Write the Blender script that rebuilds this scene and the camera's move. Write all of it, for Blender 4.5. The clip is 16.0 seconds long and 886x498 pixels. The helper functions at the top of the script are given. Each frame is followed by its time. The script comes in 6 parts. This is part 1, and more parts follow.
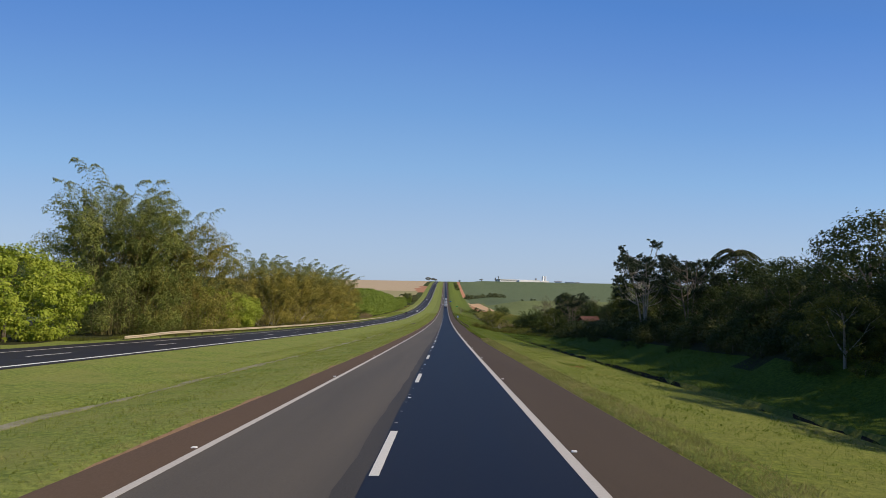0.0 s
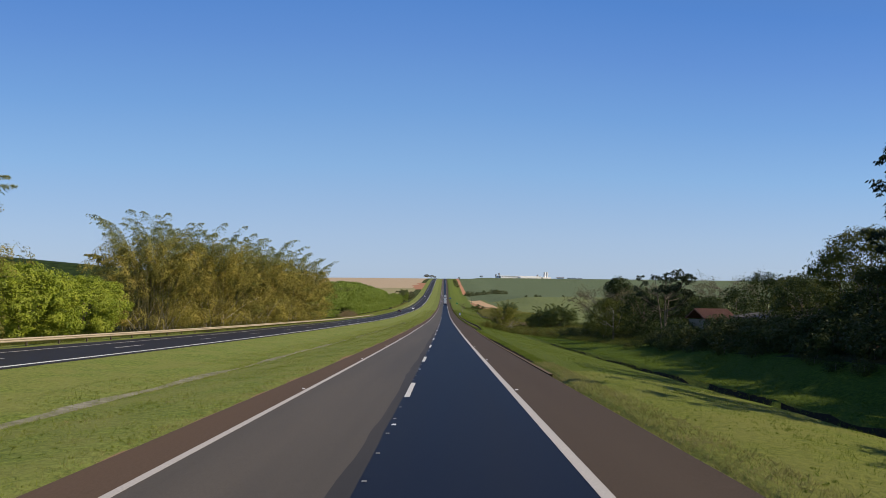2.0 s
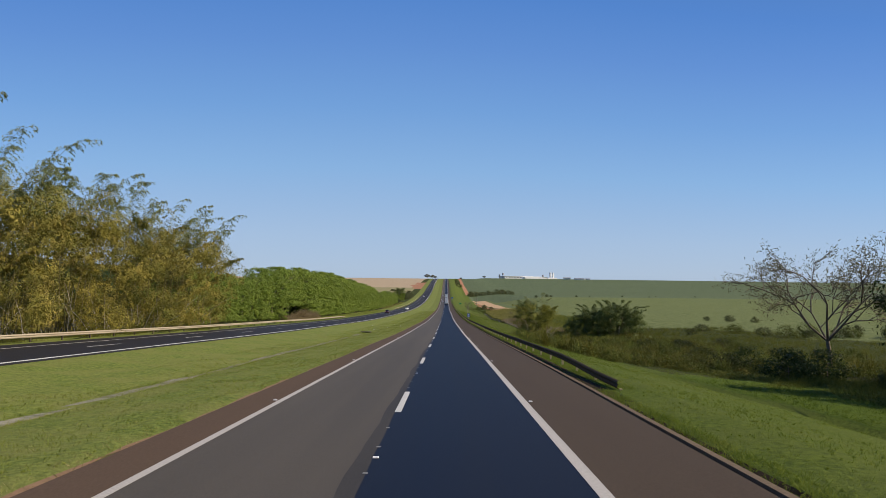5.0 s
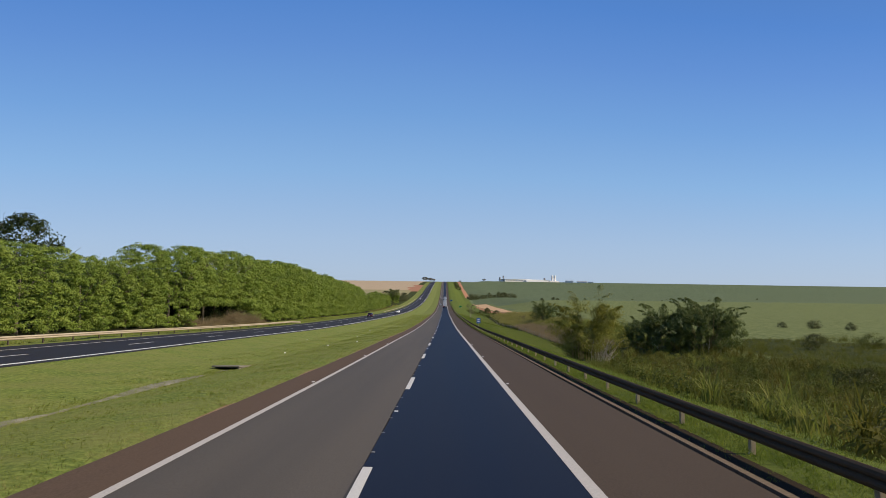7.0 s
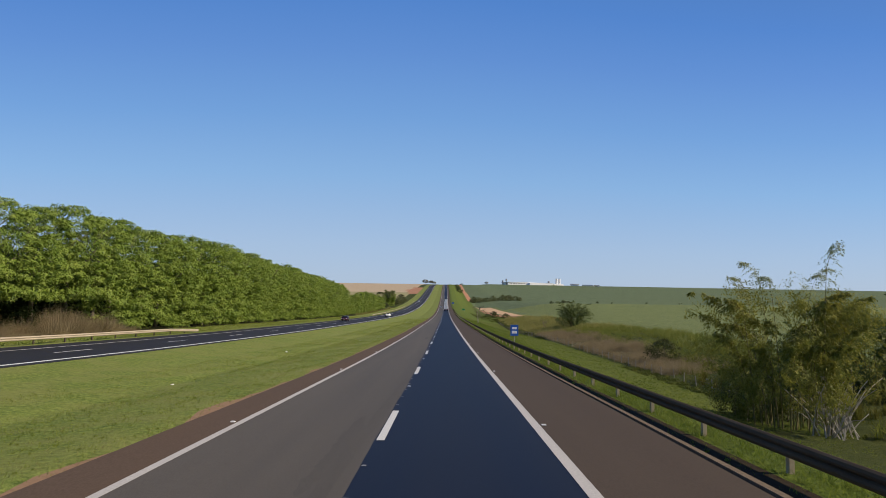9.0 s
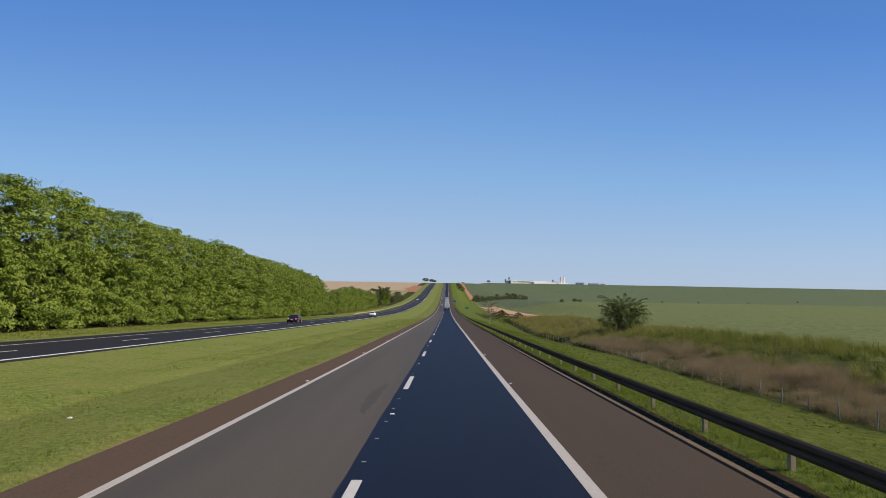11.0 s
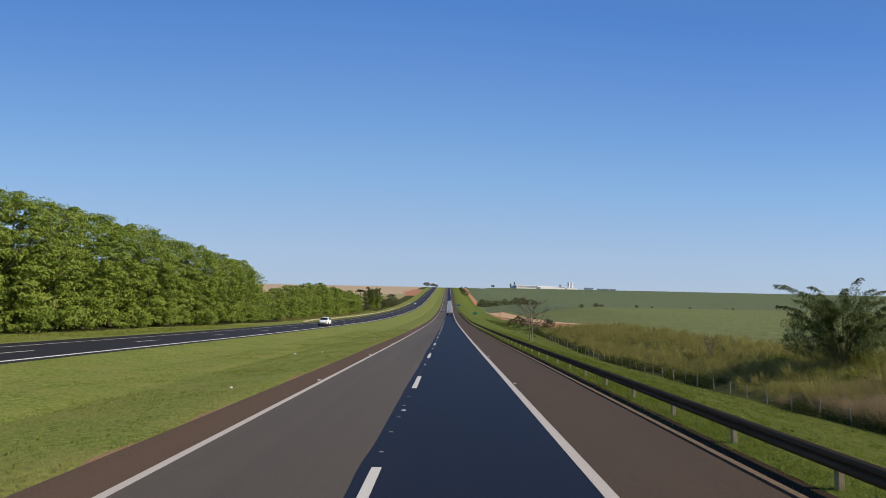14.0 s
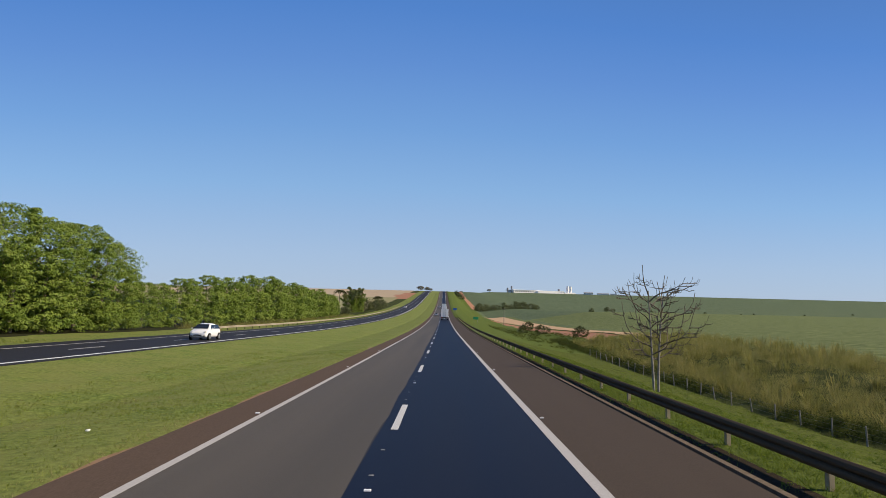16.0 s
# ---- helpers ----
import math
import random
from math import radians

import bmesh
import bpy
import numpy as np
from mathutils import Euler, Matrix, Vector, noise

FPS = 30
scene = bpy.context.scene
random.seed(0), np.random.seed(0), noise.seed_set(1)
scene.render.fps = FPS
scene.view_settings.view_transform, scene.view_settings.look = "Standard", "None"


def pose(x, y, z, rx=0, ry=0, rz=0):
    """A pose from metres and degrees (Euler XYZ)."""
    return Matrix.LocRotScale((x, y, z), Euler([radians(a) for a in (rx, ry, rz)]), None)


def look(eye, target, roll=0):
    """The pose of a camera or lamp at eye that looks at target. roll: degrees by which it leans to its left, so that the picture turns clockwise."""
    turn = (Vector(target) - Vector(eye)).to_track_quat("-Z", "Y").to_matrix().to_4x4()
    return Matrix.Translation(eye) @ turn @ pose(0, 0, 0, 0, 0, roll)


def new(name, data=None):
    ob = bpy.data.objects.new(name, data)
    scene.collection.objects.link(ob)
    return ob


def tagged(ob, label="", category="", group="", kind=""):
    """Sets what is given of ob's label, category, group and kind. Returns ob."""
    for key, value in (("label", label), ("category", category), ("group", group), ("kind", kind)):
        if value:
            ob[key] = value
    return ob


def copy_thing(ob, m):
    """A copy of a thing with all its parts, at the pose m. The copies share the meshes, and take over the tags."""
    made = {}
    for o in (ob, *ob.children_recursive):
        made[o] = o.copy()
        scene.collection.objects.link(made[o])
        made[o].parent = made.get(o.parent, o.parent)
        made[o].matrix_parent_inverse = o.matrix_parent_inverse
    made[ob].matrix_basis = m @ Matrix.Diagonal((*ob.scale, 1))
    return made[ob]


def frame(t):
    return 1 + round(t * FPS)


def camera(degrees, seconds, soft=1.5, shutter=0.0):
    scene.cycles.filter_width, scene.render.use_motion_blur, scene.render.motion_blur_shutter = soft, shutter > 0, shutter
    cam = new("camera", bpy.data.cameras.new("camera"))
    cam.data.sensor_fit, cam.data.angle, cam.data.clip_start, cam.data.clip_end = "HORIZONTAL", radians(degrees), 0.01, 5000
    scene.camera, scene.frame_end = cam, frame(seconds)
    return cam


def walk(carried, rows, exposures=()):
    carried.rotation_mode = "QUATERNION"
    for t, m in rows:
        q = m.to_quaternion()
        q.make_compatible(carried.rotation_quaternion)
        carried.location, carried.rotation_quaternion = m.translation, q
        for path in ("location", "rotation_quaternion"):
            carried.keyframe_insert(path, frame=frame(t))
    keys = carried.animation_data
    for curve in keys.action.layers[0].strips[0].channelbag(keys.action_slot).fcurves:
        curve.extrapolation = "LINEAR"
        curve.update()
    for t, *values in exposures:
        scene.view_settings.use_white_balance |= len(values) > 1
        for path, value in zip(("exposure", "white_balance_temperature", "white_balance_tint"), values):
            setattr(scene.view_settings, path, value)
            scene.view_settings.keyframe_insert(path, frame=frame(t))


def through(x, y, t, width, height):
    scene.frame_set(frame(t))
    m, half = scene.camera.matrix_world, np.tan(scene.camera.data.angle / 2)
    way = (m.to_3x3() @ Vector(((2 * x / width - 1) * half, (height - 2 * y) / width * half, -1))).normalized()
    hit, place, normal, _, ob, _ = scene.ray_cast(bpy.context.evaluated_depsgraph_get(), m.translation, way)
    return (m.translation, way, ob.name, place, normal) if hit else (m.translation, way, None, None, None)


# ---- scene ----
# ---- camera ----
cam = camera(70.37, 16.0, soft=0.5)
PATH = [
    (0.0, -0.041, 4.531, 2.494, 0.210, 4.726, -1.052),
    (0.5, -0.019, 18.160, 2.051, 0.345, 4.500, -1.081),
    (1.0, -0.026, 31.576, 1.637, 0.313, 4.601, -0.728),
    (1.5, -0.032, 45.049, 1.239, 0.134, 4.435, -0.743),
    (2.0, 0.010, 58.625, 0.849, 0.150, 4.565, -0.530),
    (2.5, 0.026, 72.320, 0.462, 0.073, 4.609, -0.747),
    (3.0, 0.049, 85.987, 0.083, 0.036, 4.453, -0.341),
    (3.5, 0.021, 99.830, -0.286, 0.143, 4.560, -0.401),
    (4.0, 0.061, 114.193, -0.648, 0.292, 4.667, -0.384),
    (6.5, 0.053, 185.283, -2.112, 0.124, 4.948, -0.947),
    (7.0, 0.104, 200.438, -2.409, 0.132, 5.110, -0.722),
    (7.5, 0.093, 215.265, -2.694, 0.161, 5.106, -0.825),
    (8.0, 0.113, 229.712, -2.937, 0.219, 4.833, -0.658),
    (8.5, 0.096, 243.798, -3.138, 0.250, 5.145, -1.180),
    (9.0, 0.152, 257.669, -3.325, 0.217, 5.478, -0.894),
    (11.5, 0.165, 326.862, -4.149, 0.331, 5.449, -0.889),
    (12.0, 0.136, 339.783, -4.218, 0.327, 5.825, -0.698),
    (12.5, 0.091, 352.688, -4.269, 0.362, 5.881, -1.243),
    (13.0, 0.085, 365.847, -4.297, 0.339, 5.762, -0.821),
    (13.5, 0.074, 379.146, -4.314, 0.359, 5.987, -0.247),
    (14.0, -0.017, 392.594, -4.330, 0.484, 6.004, -1.134),
    (14.5, -0.071, 406.416, -4.341, 0.324, 6.022, -1.298),
    (15.0, -0.112, 420.189, -4.347, 0.262, 6.052, -1.379),
    (15.5, -0.096, 434.108, -4.351, 0.188, 6.332, -0.924),
    (16.0, -0.106, 448.185, -4.353, -0.014, 6.475, -1.290),
]
walk(cam, [(t, pose(x, y, z, 90 + pitch, roll, yaw)) for t, x, y, z, yaw, pitch, roll in PATH], [(0.0, -0.05, 6500, 11.5), (16.0, -0.05, 6500, 11.5)])

# ---- world, sun ----
SUN_EL, SUN_ROT = 36.0, 100.0
world = bpy.data.worlds.new("sky")
scene.world = world
world.use_nodes = True
wn = world.node_tree
sky = wn.nodes.new("ShaderNodeTexSky")
sky.sky_type, sky.sun_disc = "NISHITA", False
sky.sun_elevation, sky.sun_rotation = radians(SUN_EL), radians(SUN_ROT)
sky.air_density, sky.dust_density, sky.ozone_density, sky.altitude = 0.9, 1.3, 5.8, 300
wn.nodes["Background"].inputs["Strength"].default_value = 1.0
# clear air above a pale lavender haze: colours of the dome by height, over the sky model
coord, split = wn.nodes.new("ShaderNodeTexCoord"), wn.nodes.new("ShaderNodeSeparateXYZ")
wn.links.new(coord.outputs["Generated"], split.inputs[0])
dome = wn.nodes.new("ShaderNodeValToRGB")
HAZE = [(0.0, (0.425, 0.53, 0.675)), (0.05, (0.43, 0.545, 0.71)), (0.1, (0.39, 0.532, 0.73)), (0.15, (0.33, 0.503, 0.745)), (0.205, (0.262, 0.472, 0.765)), (0.295, (0.175, 0.378, 0.735)), (0.385, (0.12, 0.292, 0.688)), (0.46, (0.08, 0.24, 0.64)), (0.7, (0.045, 0.135, 0.38)), (1.0, (0.04, 0.095, 0.25))]
while len(dome.color_ramp.elements) < len(HAZE):
    dome.color_ramp.elements.new(0.5)
for e, (k, c) in zip(dome.color_ramp.elements, HAZE):
    e.position, e.color = k, (*c, 1)
# the deep blue reaches lower towards the sides
def figure(kind, a, b):
    n = wn.nodes.new("ShaderNodeMath")
    n.operation = kind
    for value, socket in ((a, n.inputs[0]), (b, n.inputs[1])):
        if isinstance(value, (int, float)):
            socket.default_value = value
        else:
            wn.links.new(value, socket)
    return n.outputs[0]


side = split.outputs["X"]
bow = figure("ADD", figure("MULTIPLY", figure("MULTIPLY", side, side), 0.75), figure("MULTIPLY", side, 0.15))
wn.links.new(figure("MULTIPLY", split.outputs["Z"], figure("ADD", bow, 1.0)), dome.inputs["Fac"])
model, blend = wn.nodes.new("ShaderNodeVectorMath"), wn.nodes.new("ShaderNodeMix")
model.operation = "SCALE"
model.inputs["Scale"].default_value = 0.165
wn.links.new(sky.outputs["Color"], model.inputs[0])
blend.data_type, blend.inputs[0].default_value = "RGBA", 0.85
wn.links.new(model.outputs[0], blend.inputs[6])
wn.links.new(dome.outputs["Color"], blend.inputs[7])
wn.links.new(blend.outputs[2], wn.nodes["Background"].inputs["Color"])
lamp = bpy.data.lights.new("sun", "SUN")
lamp.energy, lamp.angle, lamp.color = 5.8, radians(0.55), (1.0, 0.85, 0.63)
sun = new("sun", lamp)
se, sr = radians(SUN_EL), radians(SUN_ROT)
sun.matrix_world = look((0, 0, 100), (-math.sin(sr) * math.cos(se) * 10, -math.cos(sr) * math.cos(se) * 10, 100 - math.sin(se) * 10))

# ---- materials ----
def material(name, base, rough=0.8, metal=0.0, spec=0.3):
    m = bpy.data.materials.new(name)
    m.use_nodes = True
    b = m.node_tree.nodes["Principled BSDF"]
    b.inputs["Base Color"].default_value = (*base, 1)
    b.inputs["Roughness"].default_value = rough
    b.inputs["Metallic"].default_value = metal
    b.inputs["Specular IOR Level"].default_value = spec
    return m


def node(m, kind, **inputs):
    n = m.node_tree.nodes.new(kind)
    for k, v in inputs.items():
        n.inputs[k.replace("_", " ")].default_value = v
    return n


def join(m, a, b):
    m.node_tree.links.new(a, b)


def position(m, scale):
    g = m.node_tree.nodes.new("ShaderNodeNewGeometry")
    v = m.node_tree.nodes.new("ShaderNodeVectorMath")
    v.operation = "MULTIPLY"
    v.inputs[1].default_value = scale
    join(m, g.outputs["Position"], v.inputs[0])
    return v.outputs[0]


def ramp(m, fac, stops):
    r = m.node_tree.nodes.new("ShaderNodeValToRGB")
    while len(r.color_ramp.elements) < len(stops):
        r.color_ramp.elements.new(0.5)
    for e, (p, c) in zip(r.color_ramp.elements, stops):
        e.position, e.color = p, (*c, 1) if len(c) == 3 else c
    join(m, fac, r.inputs["Fac"])
    return r.outputs["Color"]


def mixed(m, fac, a, b, kind="MIX"):
    x = m.node_tree.nodes.new("ShaderNodeMix")
    x.data_type, x.blend_type = "RGBA", kind
    for value, socket in ((fac, x.inputs[0]), (a, x.inputs[6]), (b, x.inputs[7])):
        if isinstance(value, (int, float)):
            socket.default_value = value
        elif isinstance(value, tuple):
            socket.default_value = (*value, 1)
        else:
            join(m, value, socket)
    return x.outputs[2]


def noisy(m, scale, detail=4, rough=0.6, stretch=(1, 1, 1)):
    n = node(m, "ShaderNodeTexNoise", Scale=scale, Detail=detail, Roughness=rough)
    join(m, position(m, stretch), n.inputs["Vector"])
    return n.outputs["Fac"]


def bumped(m, height, strength, distance):
    b = node(m, "ShaderNodeBump", Strength=strength, Distance=distance)
    join(m, height, b.inputs["Height"])
    join(m, b.outputs["Normal"], m.node_tree.nodes["Principled BSDF"].inputs["Normal"])


def surface(name, dark, light, fine, large, rough=0.85, bump=0.4, depth=0.01, stretch=(1, 1, 1), spec=0.3, speck=None, streak=None):
    """Two scales of variation between two colours, with relief."""
    m = material(name, light, rough, spec=spec)
    base = m.node_tree.nodes["Principled BSDF"].inputs["Base Color"]
    a = noisy(m, fine, 5, 0.7, stretch)
    b = noisy(m, large, 3, 0.55, streak or stretch)
    c = mixed(m, ramp(m, a, [(0.3, (0, 0, 0)), (0.7, (1, 1, 1))]), dark, light)
    mean = tuple((p + q) / 2 for p, q in zip(dark, light))
    c = mixed(m, ramp(m, b, [(0.35, (0, 0, 0)), (0.65, (0.6, 0.6, 0.6))]), c, speck or mean)
    join(m, c, base)
    bumped(m, a, bump, depth)
    return m


def foliage(name, colours, rough=0.55, through=0.35, spec=0.12, clump=0.6):
    """Leaves: each leaf its own tint, with some light passing through."""
    m = material(name, colours[0], max(rough, 0.5), spec=spec)
    t = m.node_tree
    g = t.nodes.new("ShaderNodeNewGeometry")
    k = len(colours)
    big = ramp(m, noisy(m, 0.5, 3, 0.6), [(0.32, (0, 0, 0)), (0.68, (1, 1, 1))])
    each = mixed(m, clump, g.outputs["Random Per Island"], big)
    c = ramp(m, each, [(i / max(k - 1, 1), col) for i, col in enumerate(colours)])
    join(m, c, t.nodes["Principled BSDF"].inputs["Base Color"])
    tr = t.nodes.new("ShaderNodeBsdfTranslucent")
    join(m, c, tr.inputs["Color"])
    mx = t.nodes.new("ShaderNodeMixShader")
    mx.inputs[0].default_value = through
    join(m, t.nodes["Principled BSDF"].outputs[0], mx.inputs[1])
    join(m, tr.outputs[0], mx.inputs[2])
    join(m, mx.outputs[0], t.nodes["Material Output"].inputs["Surface"])
    return m


M = {}
M["lane_old"] = surface("worn_asphalt", (0.063, 0.05355, 0.04305), (0.105, 0.09135, 0.0735), 60, 0.9, 0.8, 0.5, 0.004, (1, 0.25, 1), speck=(0.0525, 0.04777, 0.04095), streak=(0.8, 0.022, 1))
M["lane_new"] = surface("fresh_asphalt", (0.0048, 0.0074, 0.019), (0.009, 0.0134, 0.0305), 70, 0.6, 0.6, 0.5, 0.004, (1, 0.2, 1), speck=(0.0115, 0.0135, 0.0235), streak=(1, 0.03, 1), spec=0.1)
M["oil"] = surface("oil_stained_asphalt", (0.05, 0.0435, 0.036), (0.088, 0.077, 0.062), 60, 0.9, 0.8, 0.5, 0.004, (1, 0.25, 1), speck=(0.046, 0.042, 0.036), streak=(0.8, 0.08, 1))
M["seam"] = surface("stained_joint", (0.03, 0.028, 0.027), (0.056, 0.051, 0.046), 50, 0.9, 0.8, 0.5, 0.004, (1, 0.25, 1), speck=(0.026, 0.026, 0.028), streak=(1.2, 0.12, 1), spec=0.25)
M["shoulder"] = surface("red_dusted_asphalt", (0.044, 0.033, 0.0245), (0.082, 0.0615, 0.0455), 50, 0.8, 0.85, 0.5, 0.004, (1, 0.25, 1), speck=(0.072, 0.055, 0.04), streak=(1, 0.05, 1), spec=0.12)
M["shoulder_dusty"] = surface("earth_dusted_asphalt", (0.062, 0.043, 0.031), (0.115, 0.082, 0.06), 40, 0.8, 0.9, 0.5, 0.004, (1, 0.25, 1), speck=(0.1, 0.068, 0.047), streak=(1, 0.05, 1), spec=0.1)
M["lane_far"] = surface("opposite_asphalt", (0.017, 0.0165, 0.018), (0.031, 0.03, 0.033), 60, 0.5, 0.7, 0.4, 0.004, (1, 0.25, 1), spec=0.12)
M["paint"] = surface("road_paint", (0.32, 0.3, 0.272), (0.52, 0.495, 0.46), 25, 2.0, 0.6, 0.2, 0.002)
M["paint_dash"] = surface("lane_dash_paint", (0.42, 0.415, 0.395), (0.6, 0.595, 0.57), 25, 2.0, 0.6, 0.2, 0.002)
M["paint_worn"] = surface("worn_paint_fleck", (0.12, 0.12, 0.12), (0.3, 0.3, 0.29), 30, 6.0, 0.7, 0.2, 0.002)
M["paint_fresh"] = surface("fresh_road_paint", (0.6, 0.6, 0.57), (0.78, 0.78, 0.75), 25, 2.0, 0.6, 0.2, 0.002)
M["gutter"] = surface("stained_gutter", (0.075, 0.08, 0.04), (0.33, 0.31, 0.25), 1.6, 0.35, 0.95, 0.5, 0.02, speck=(0.13, 0.135, 0.06))
M["edge_soil"] = surface("dull_red_soil", (0.15, 0.09, 0.05), (0.26, 0.165, 0.1), 8, 0.8, 0.95, 0.5, 0.02)
M["grass"] = surface("mown_grass", (0.05, 0.082, 0.012), (0.225, 0.275, 0.062), 5.5, 0.5, 0.9, 1.0, 0.07, speck=(0.2, 0.205, 0.062), spec=0.1)
M["verge"] = surface("lush_verge_grass", (0.045, 0.07, 0.009), (0.19, 0.22, 0.04), 6, 0.3, 0.95, 1.0, 0.08, spec=0.1, speck=(0.165, 0.168, 0.046))
M["verge_green"] = surface("green_verge_grass", (0.026, 0.048, 0.005), (0.122, 0.162, 0.022), 6, 0.3, 0.95, 1.0, 0.08, spec=0.1, speck=(0.092, 0.115, 0.024))
# dark mottles painted in for the shadows between tufts
M["slope"] = surface("mottled_slope_grass", (0.016, 0.028, 0.004), (0.14, 0.165, 0.03), 1.9, 0.3, 0.95, 1.0, 0.25, (0.7, 1, 1), spec=0.06, speck=(0.075, 0.095, 0.018))
M["coffee"] = surface("dark_bush_crop", (0.006, 0.014, 0.004), (0.04, 0.064, 0.018), 0.22, 0.03, 0.95, 1.0, 0.8, (1, 0.5, 1), spec=0.05)
# lush grass, its green lowered to deepen the tree shade beyond the ditch
M["lush"] = surface("shade_toned_lush_grass", (0.018, 0.038, 0.004), (0.108, 0.158, 0.018), 5, 0.4, 0.95, 1.0, 0.08, spec=0.06, speck=(0.073, 0.103, 0.016))
# soil darkened to carry the shade beside the kerb and on the ditch face
M["trench"] = surface("shade_dark_soil", (0.02, 0.015, 0.009), (0.05, 0.037, 0.024), 9, 1.0, 0.95, 0.7, 0.03, spec=0.05)
M["crop"] = surface("green_field", (0.034, 0.06, 0.028), (0.165, 0.204, 0.115), 0.45, 0.03, 0.95, 1.0, 0.6, (0.35, 1, 1), speck=(0.108, 0.14, 0.078), streak=(0.12, 1, 1), spec=0.05)
M["rough"] = surface("rough_meadow", (0.018, 0.028, 0.006), (0.07, 0.082, 0.018), 3.0, 0.06, 0.95, 0.9, 0.3, spec=0.1)
M["pasture"] = surface("grazed_pasture", (0.032, 0.054, 0.017), (0.232, 0.268, 0.112), 0.9, 0.05, 0.95, 1.0, 0.5, (0.5, 1, 1), speck=(0.138, 0.165, 0.066), streak=(0.2, 1, 1), spec=0.05)
M["stubble"] = surface("olive_stubble", (0.19, 0.185, 0.075), (0.3, 0.285, 0.13), 0.5, 0.02, 0.95, 0.5, 0.2, speck=(0.25, 0.21, 0.11))
M["straw"] = surface("dry_stubble", (0.33, 0.25, 0.155), (0.43, 0.345, 0.23), 0.5, 0.01, 0.95, 0.4, 0.2)
M["soil"] = surface("red_soil", (0.24, 0.105, 0.055), (0.4, 0.2, 0.11), 1.5, 0.08, 0.95, 0.6, 0.1)
M["scuff"] = surface("scuffed_red_earth", (0.12, 0.05, 0.022), (0.25, 0.105, 0.05), 7, 0.8, 0.95, 0.6, 0.03, spec=0.05)
# litter kept near black, with the trees' shade put into its colour
M["wood_floor"] = surface("shaded_leaf_litter", (0.016, 0.018, 0.007), (0.04, 0.042, 0.015), 3, 0.2, 0.95, 0.7, 0.08, spec=0.1)
M["kerb"] = surface("dusty_kerb", (0.1, 0.075, 0.052), (0.2, 0.155, 0.11), 9, 0.7, 0.9, 0.4, 0.01, spec=0.05)
M["track"] = surface("pale_dirt", (0.375, 0.2405, 0.13), (0.55, 0.377, 0.221), 1.0, 0.05, 0.95, 0.5, 0.1)
M["concrete"] = surface("weathered_concrete", (0.14, 0.125, 0.1), (0.26, 0.235, 0.195), 14, 0.7, 0.9, 0.4, 0.01)
M["steel"] = surface("galvanised_steel", (0.2, 0.19, 0.17), (0.34, 0.32, 0.29), 9, 0.6, 0.55, 0.2, 0.003)
M["bark"] = surface("bark", (0.09, 0.07, 0.05), (0.2, 0.17, 0.13), 14, 1.5, 0.9, 0.7, 0.02, (1, 1, 0.3))
M["pale_bark"] = surface("pale_bark", (0.14, 0.125, 0.105), (0.33, 0.31, 0.275), 10, 1.5, 0.85, 0.5, 0.01, (1, 1, 0.4))
M["culm"] = surface("bamboo_culm", (0.1, 0.09, 0.03), (0.2, 0.17, 0.07), 8, 1.5, 0.7, 0.3, 0.01, (1, 1, 0.3))
M["dead_culm"] = surface("dead_pale_culm", (0.24, 0.215, 0.17), (0.46, 0.42, 0.35), 9, 1.2, 0.8, 0.3, 0.01, (1, 1, 0.3))
M["leaf_bright"] = foliage("bright_leaf", [(0.105, 0.172, 0.022), (0.2, 0.275, 0.044), (0.295, 0.36, 0.075)], 0.5, 0.35, 0.2)
M["leaf_lime"] = foliage("lime_leaf", [(0.16, 0.225, 0.02), (0.275, 0.335, 0.034), (0.4, 0.44, 0.06)], 0.5, 0.38, 0.2)
M["leaf_bamboo"] = foliage("bamboo_leaf", [(0.09, 0.105, 0.02), (0.22, 0.205, 0.042), (0.35, 0.295, 0.065), (0.46, 0.36, 0.1)], through=0.28, clump=0.75)
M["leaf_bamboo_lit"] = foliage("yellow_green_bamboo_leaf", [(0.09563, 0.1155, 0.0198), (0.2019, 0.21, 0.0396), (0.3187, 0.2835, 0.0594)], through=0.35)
M["leaf_bamboo_green"] = foliage("green_bamboo_leaf", [(0.1037, 0.138, 0.0368), (0.1952, 0.228, 0.0575), (0.3172, 0.306, 0.0897)], through=0.3, clump=0.6)
M["leaf_bamboo_mixed"] = foliage("mixed_bamboo_leaf", [(0.07, 0.09, 0.022), (0.17, 0.172, 0.04), (0.28, 0.245, 0.058), (0.39, 0.3, 0.085)], through=0.3, clump=0.75)
M["leaf_bamboo_tip"] = foliage("silvery_bamboo_tip", [(0.14, 0.17, 0.06), (0.23, 0.26, 0.1), (0.34, 0.35, 0.15)], through=0.42, clump=0.5)
M["leaf_thicket"] = foliage("thicket_bamboo_leaf", [(0.05175, 0.0816, 0.0225), (0.1035, 0.138, 0.0375), (0.1782, 0.198, 0.06)], through=0.3, clump=0.6)
# brighter leaf tones with sunlight put in, for the olive trees
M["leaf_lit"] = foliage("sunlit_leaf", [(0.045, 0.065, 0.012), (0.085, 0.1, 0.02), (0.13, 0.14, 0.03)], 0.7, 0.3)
# lightened leaf colour stands for haze over the far bushes
M["leaf_haze"] = foliage("hazed_far_leaf", [(0.07, 0.085, 0.035), (0.105, 0.12, 0.05), (0.14, 0.15, 0.07)], 0.8, 0.25)
M["weed"] = foliage("weed_leaf", [(0.035, 0.052, 0.01), (0.08, 0.1, 0.019), (0.15, 0.155, 0.036)], 0.7, 0.35)
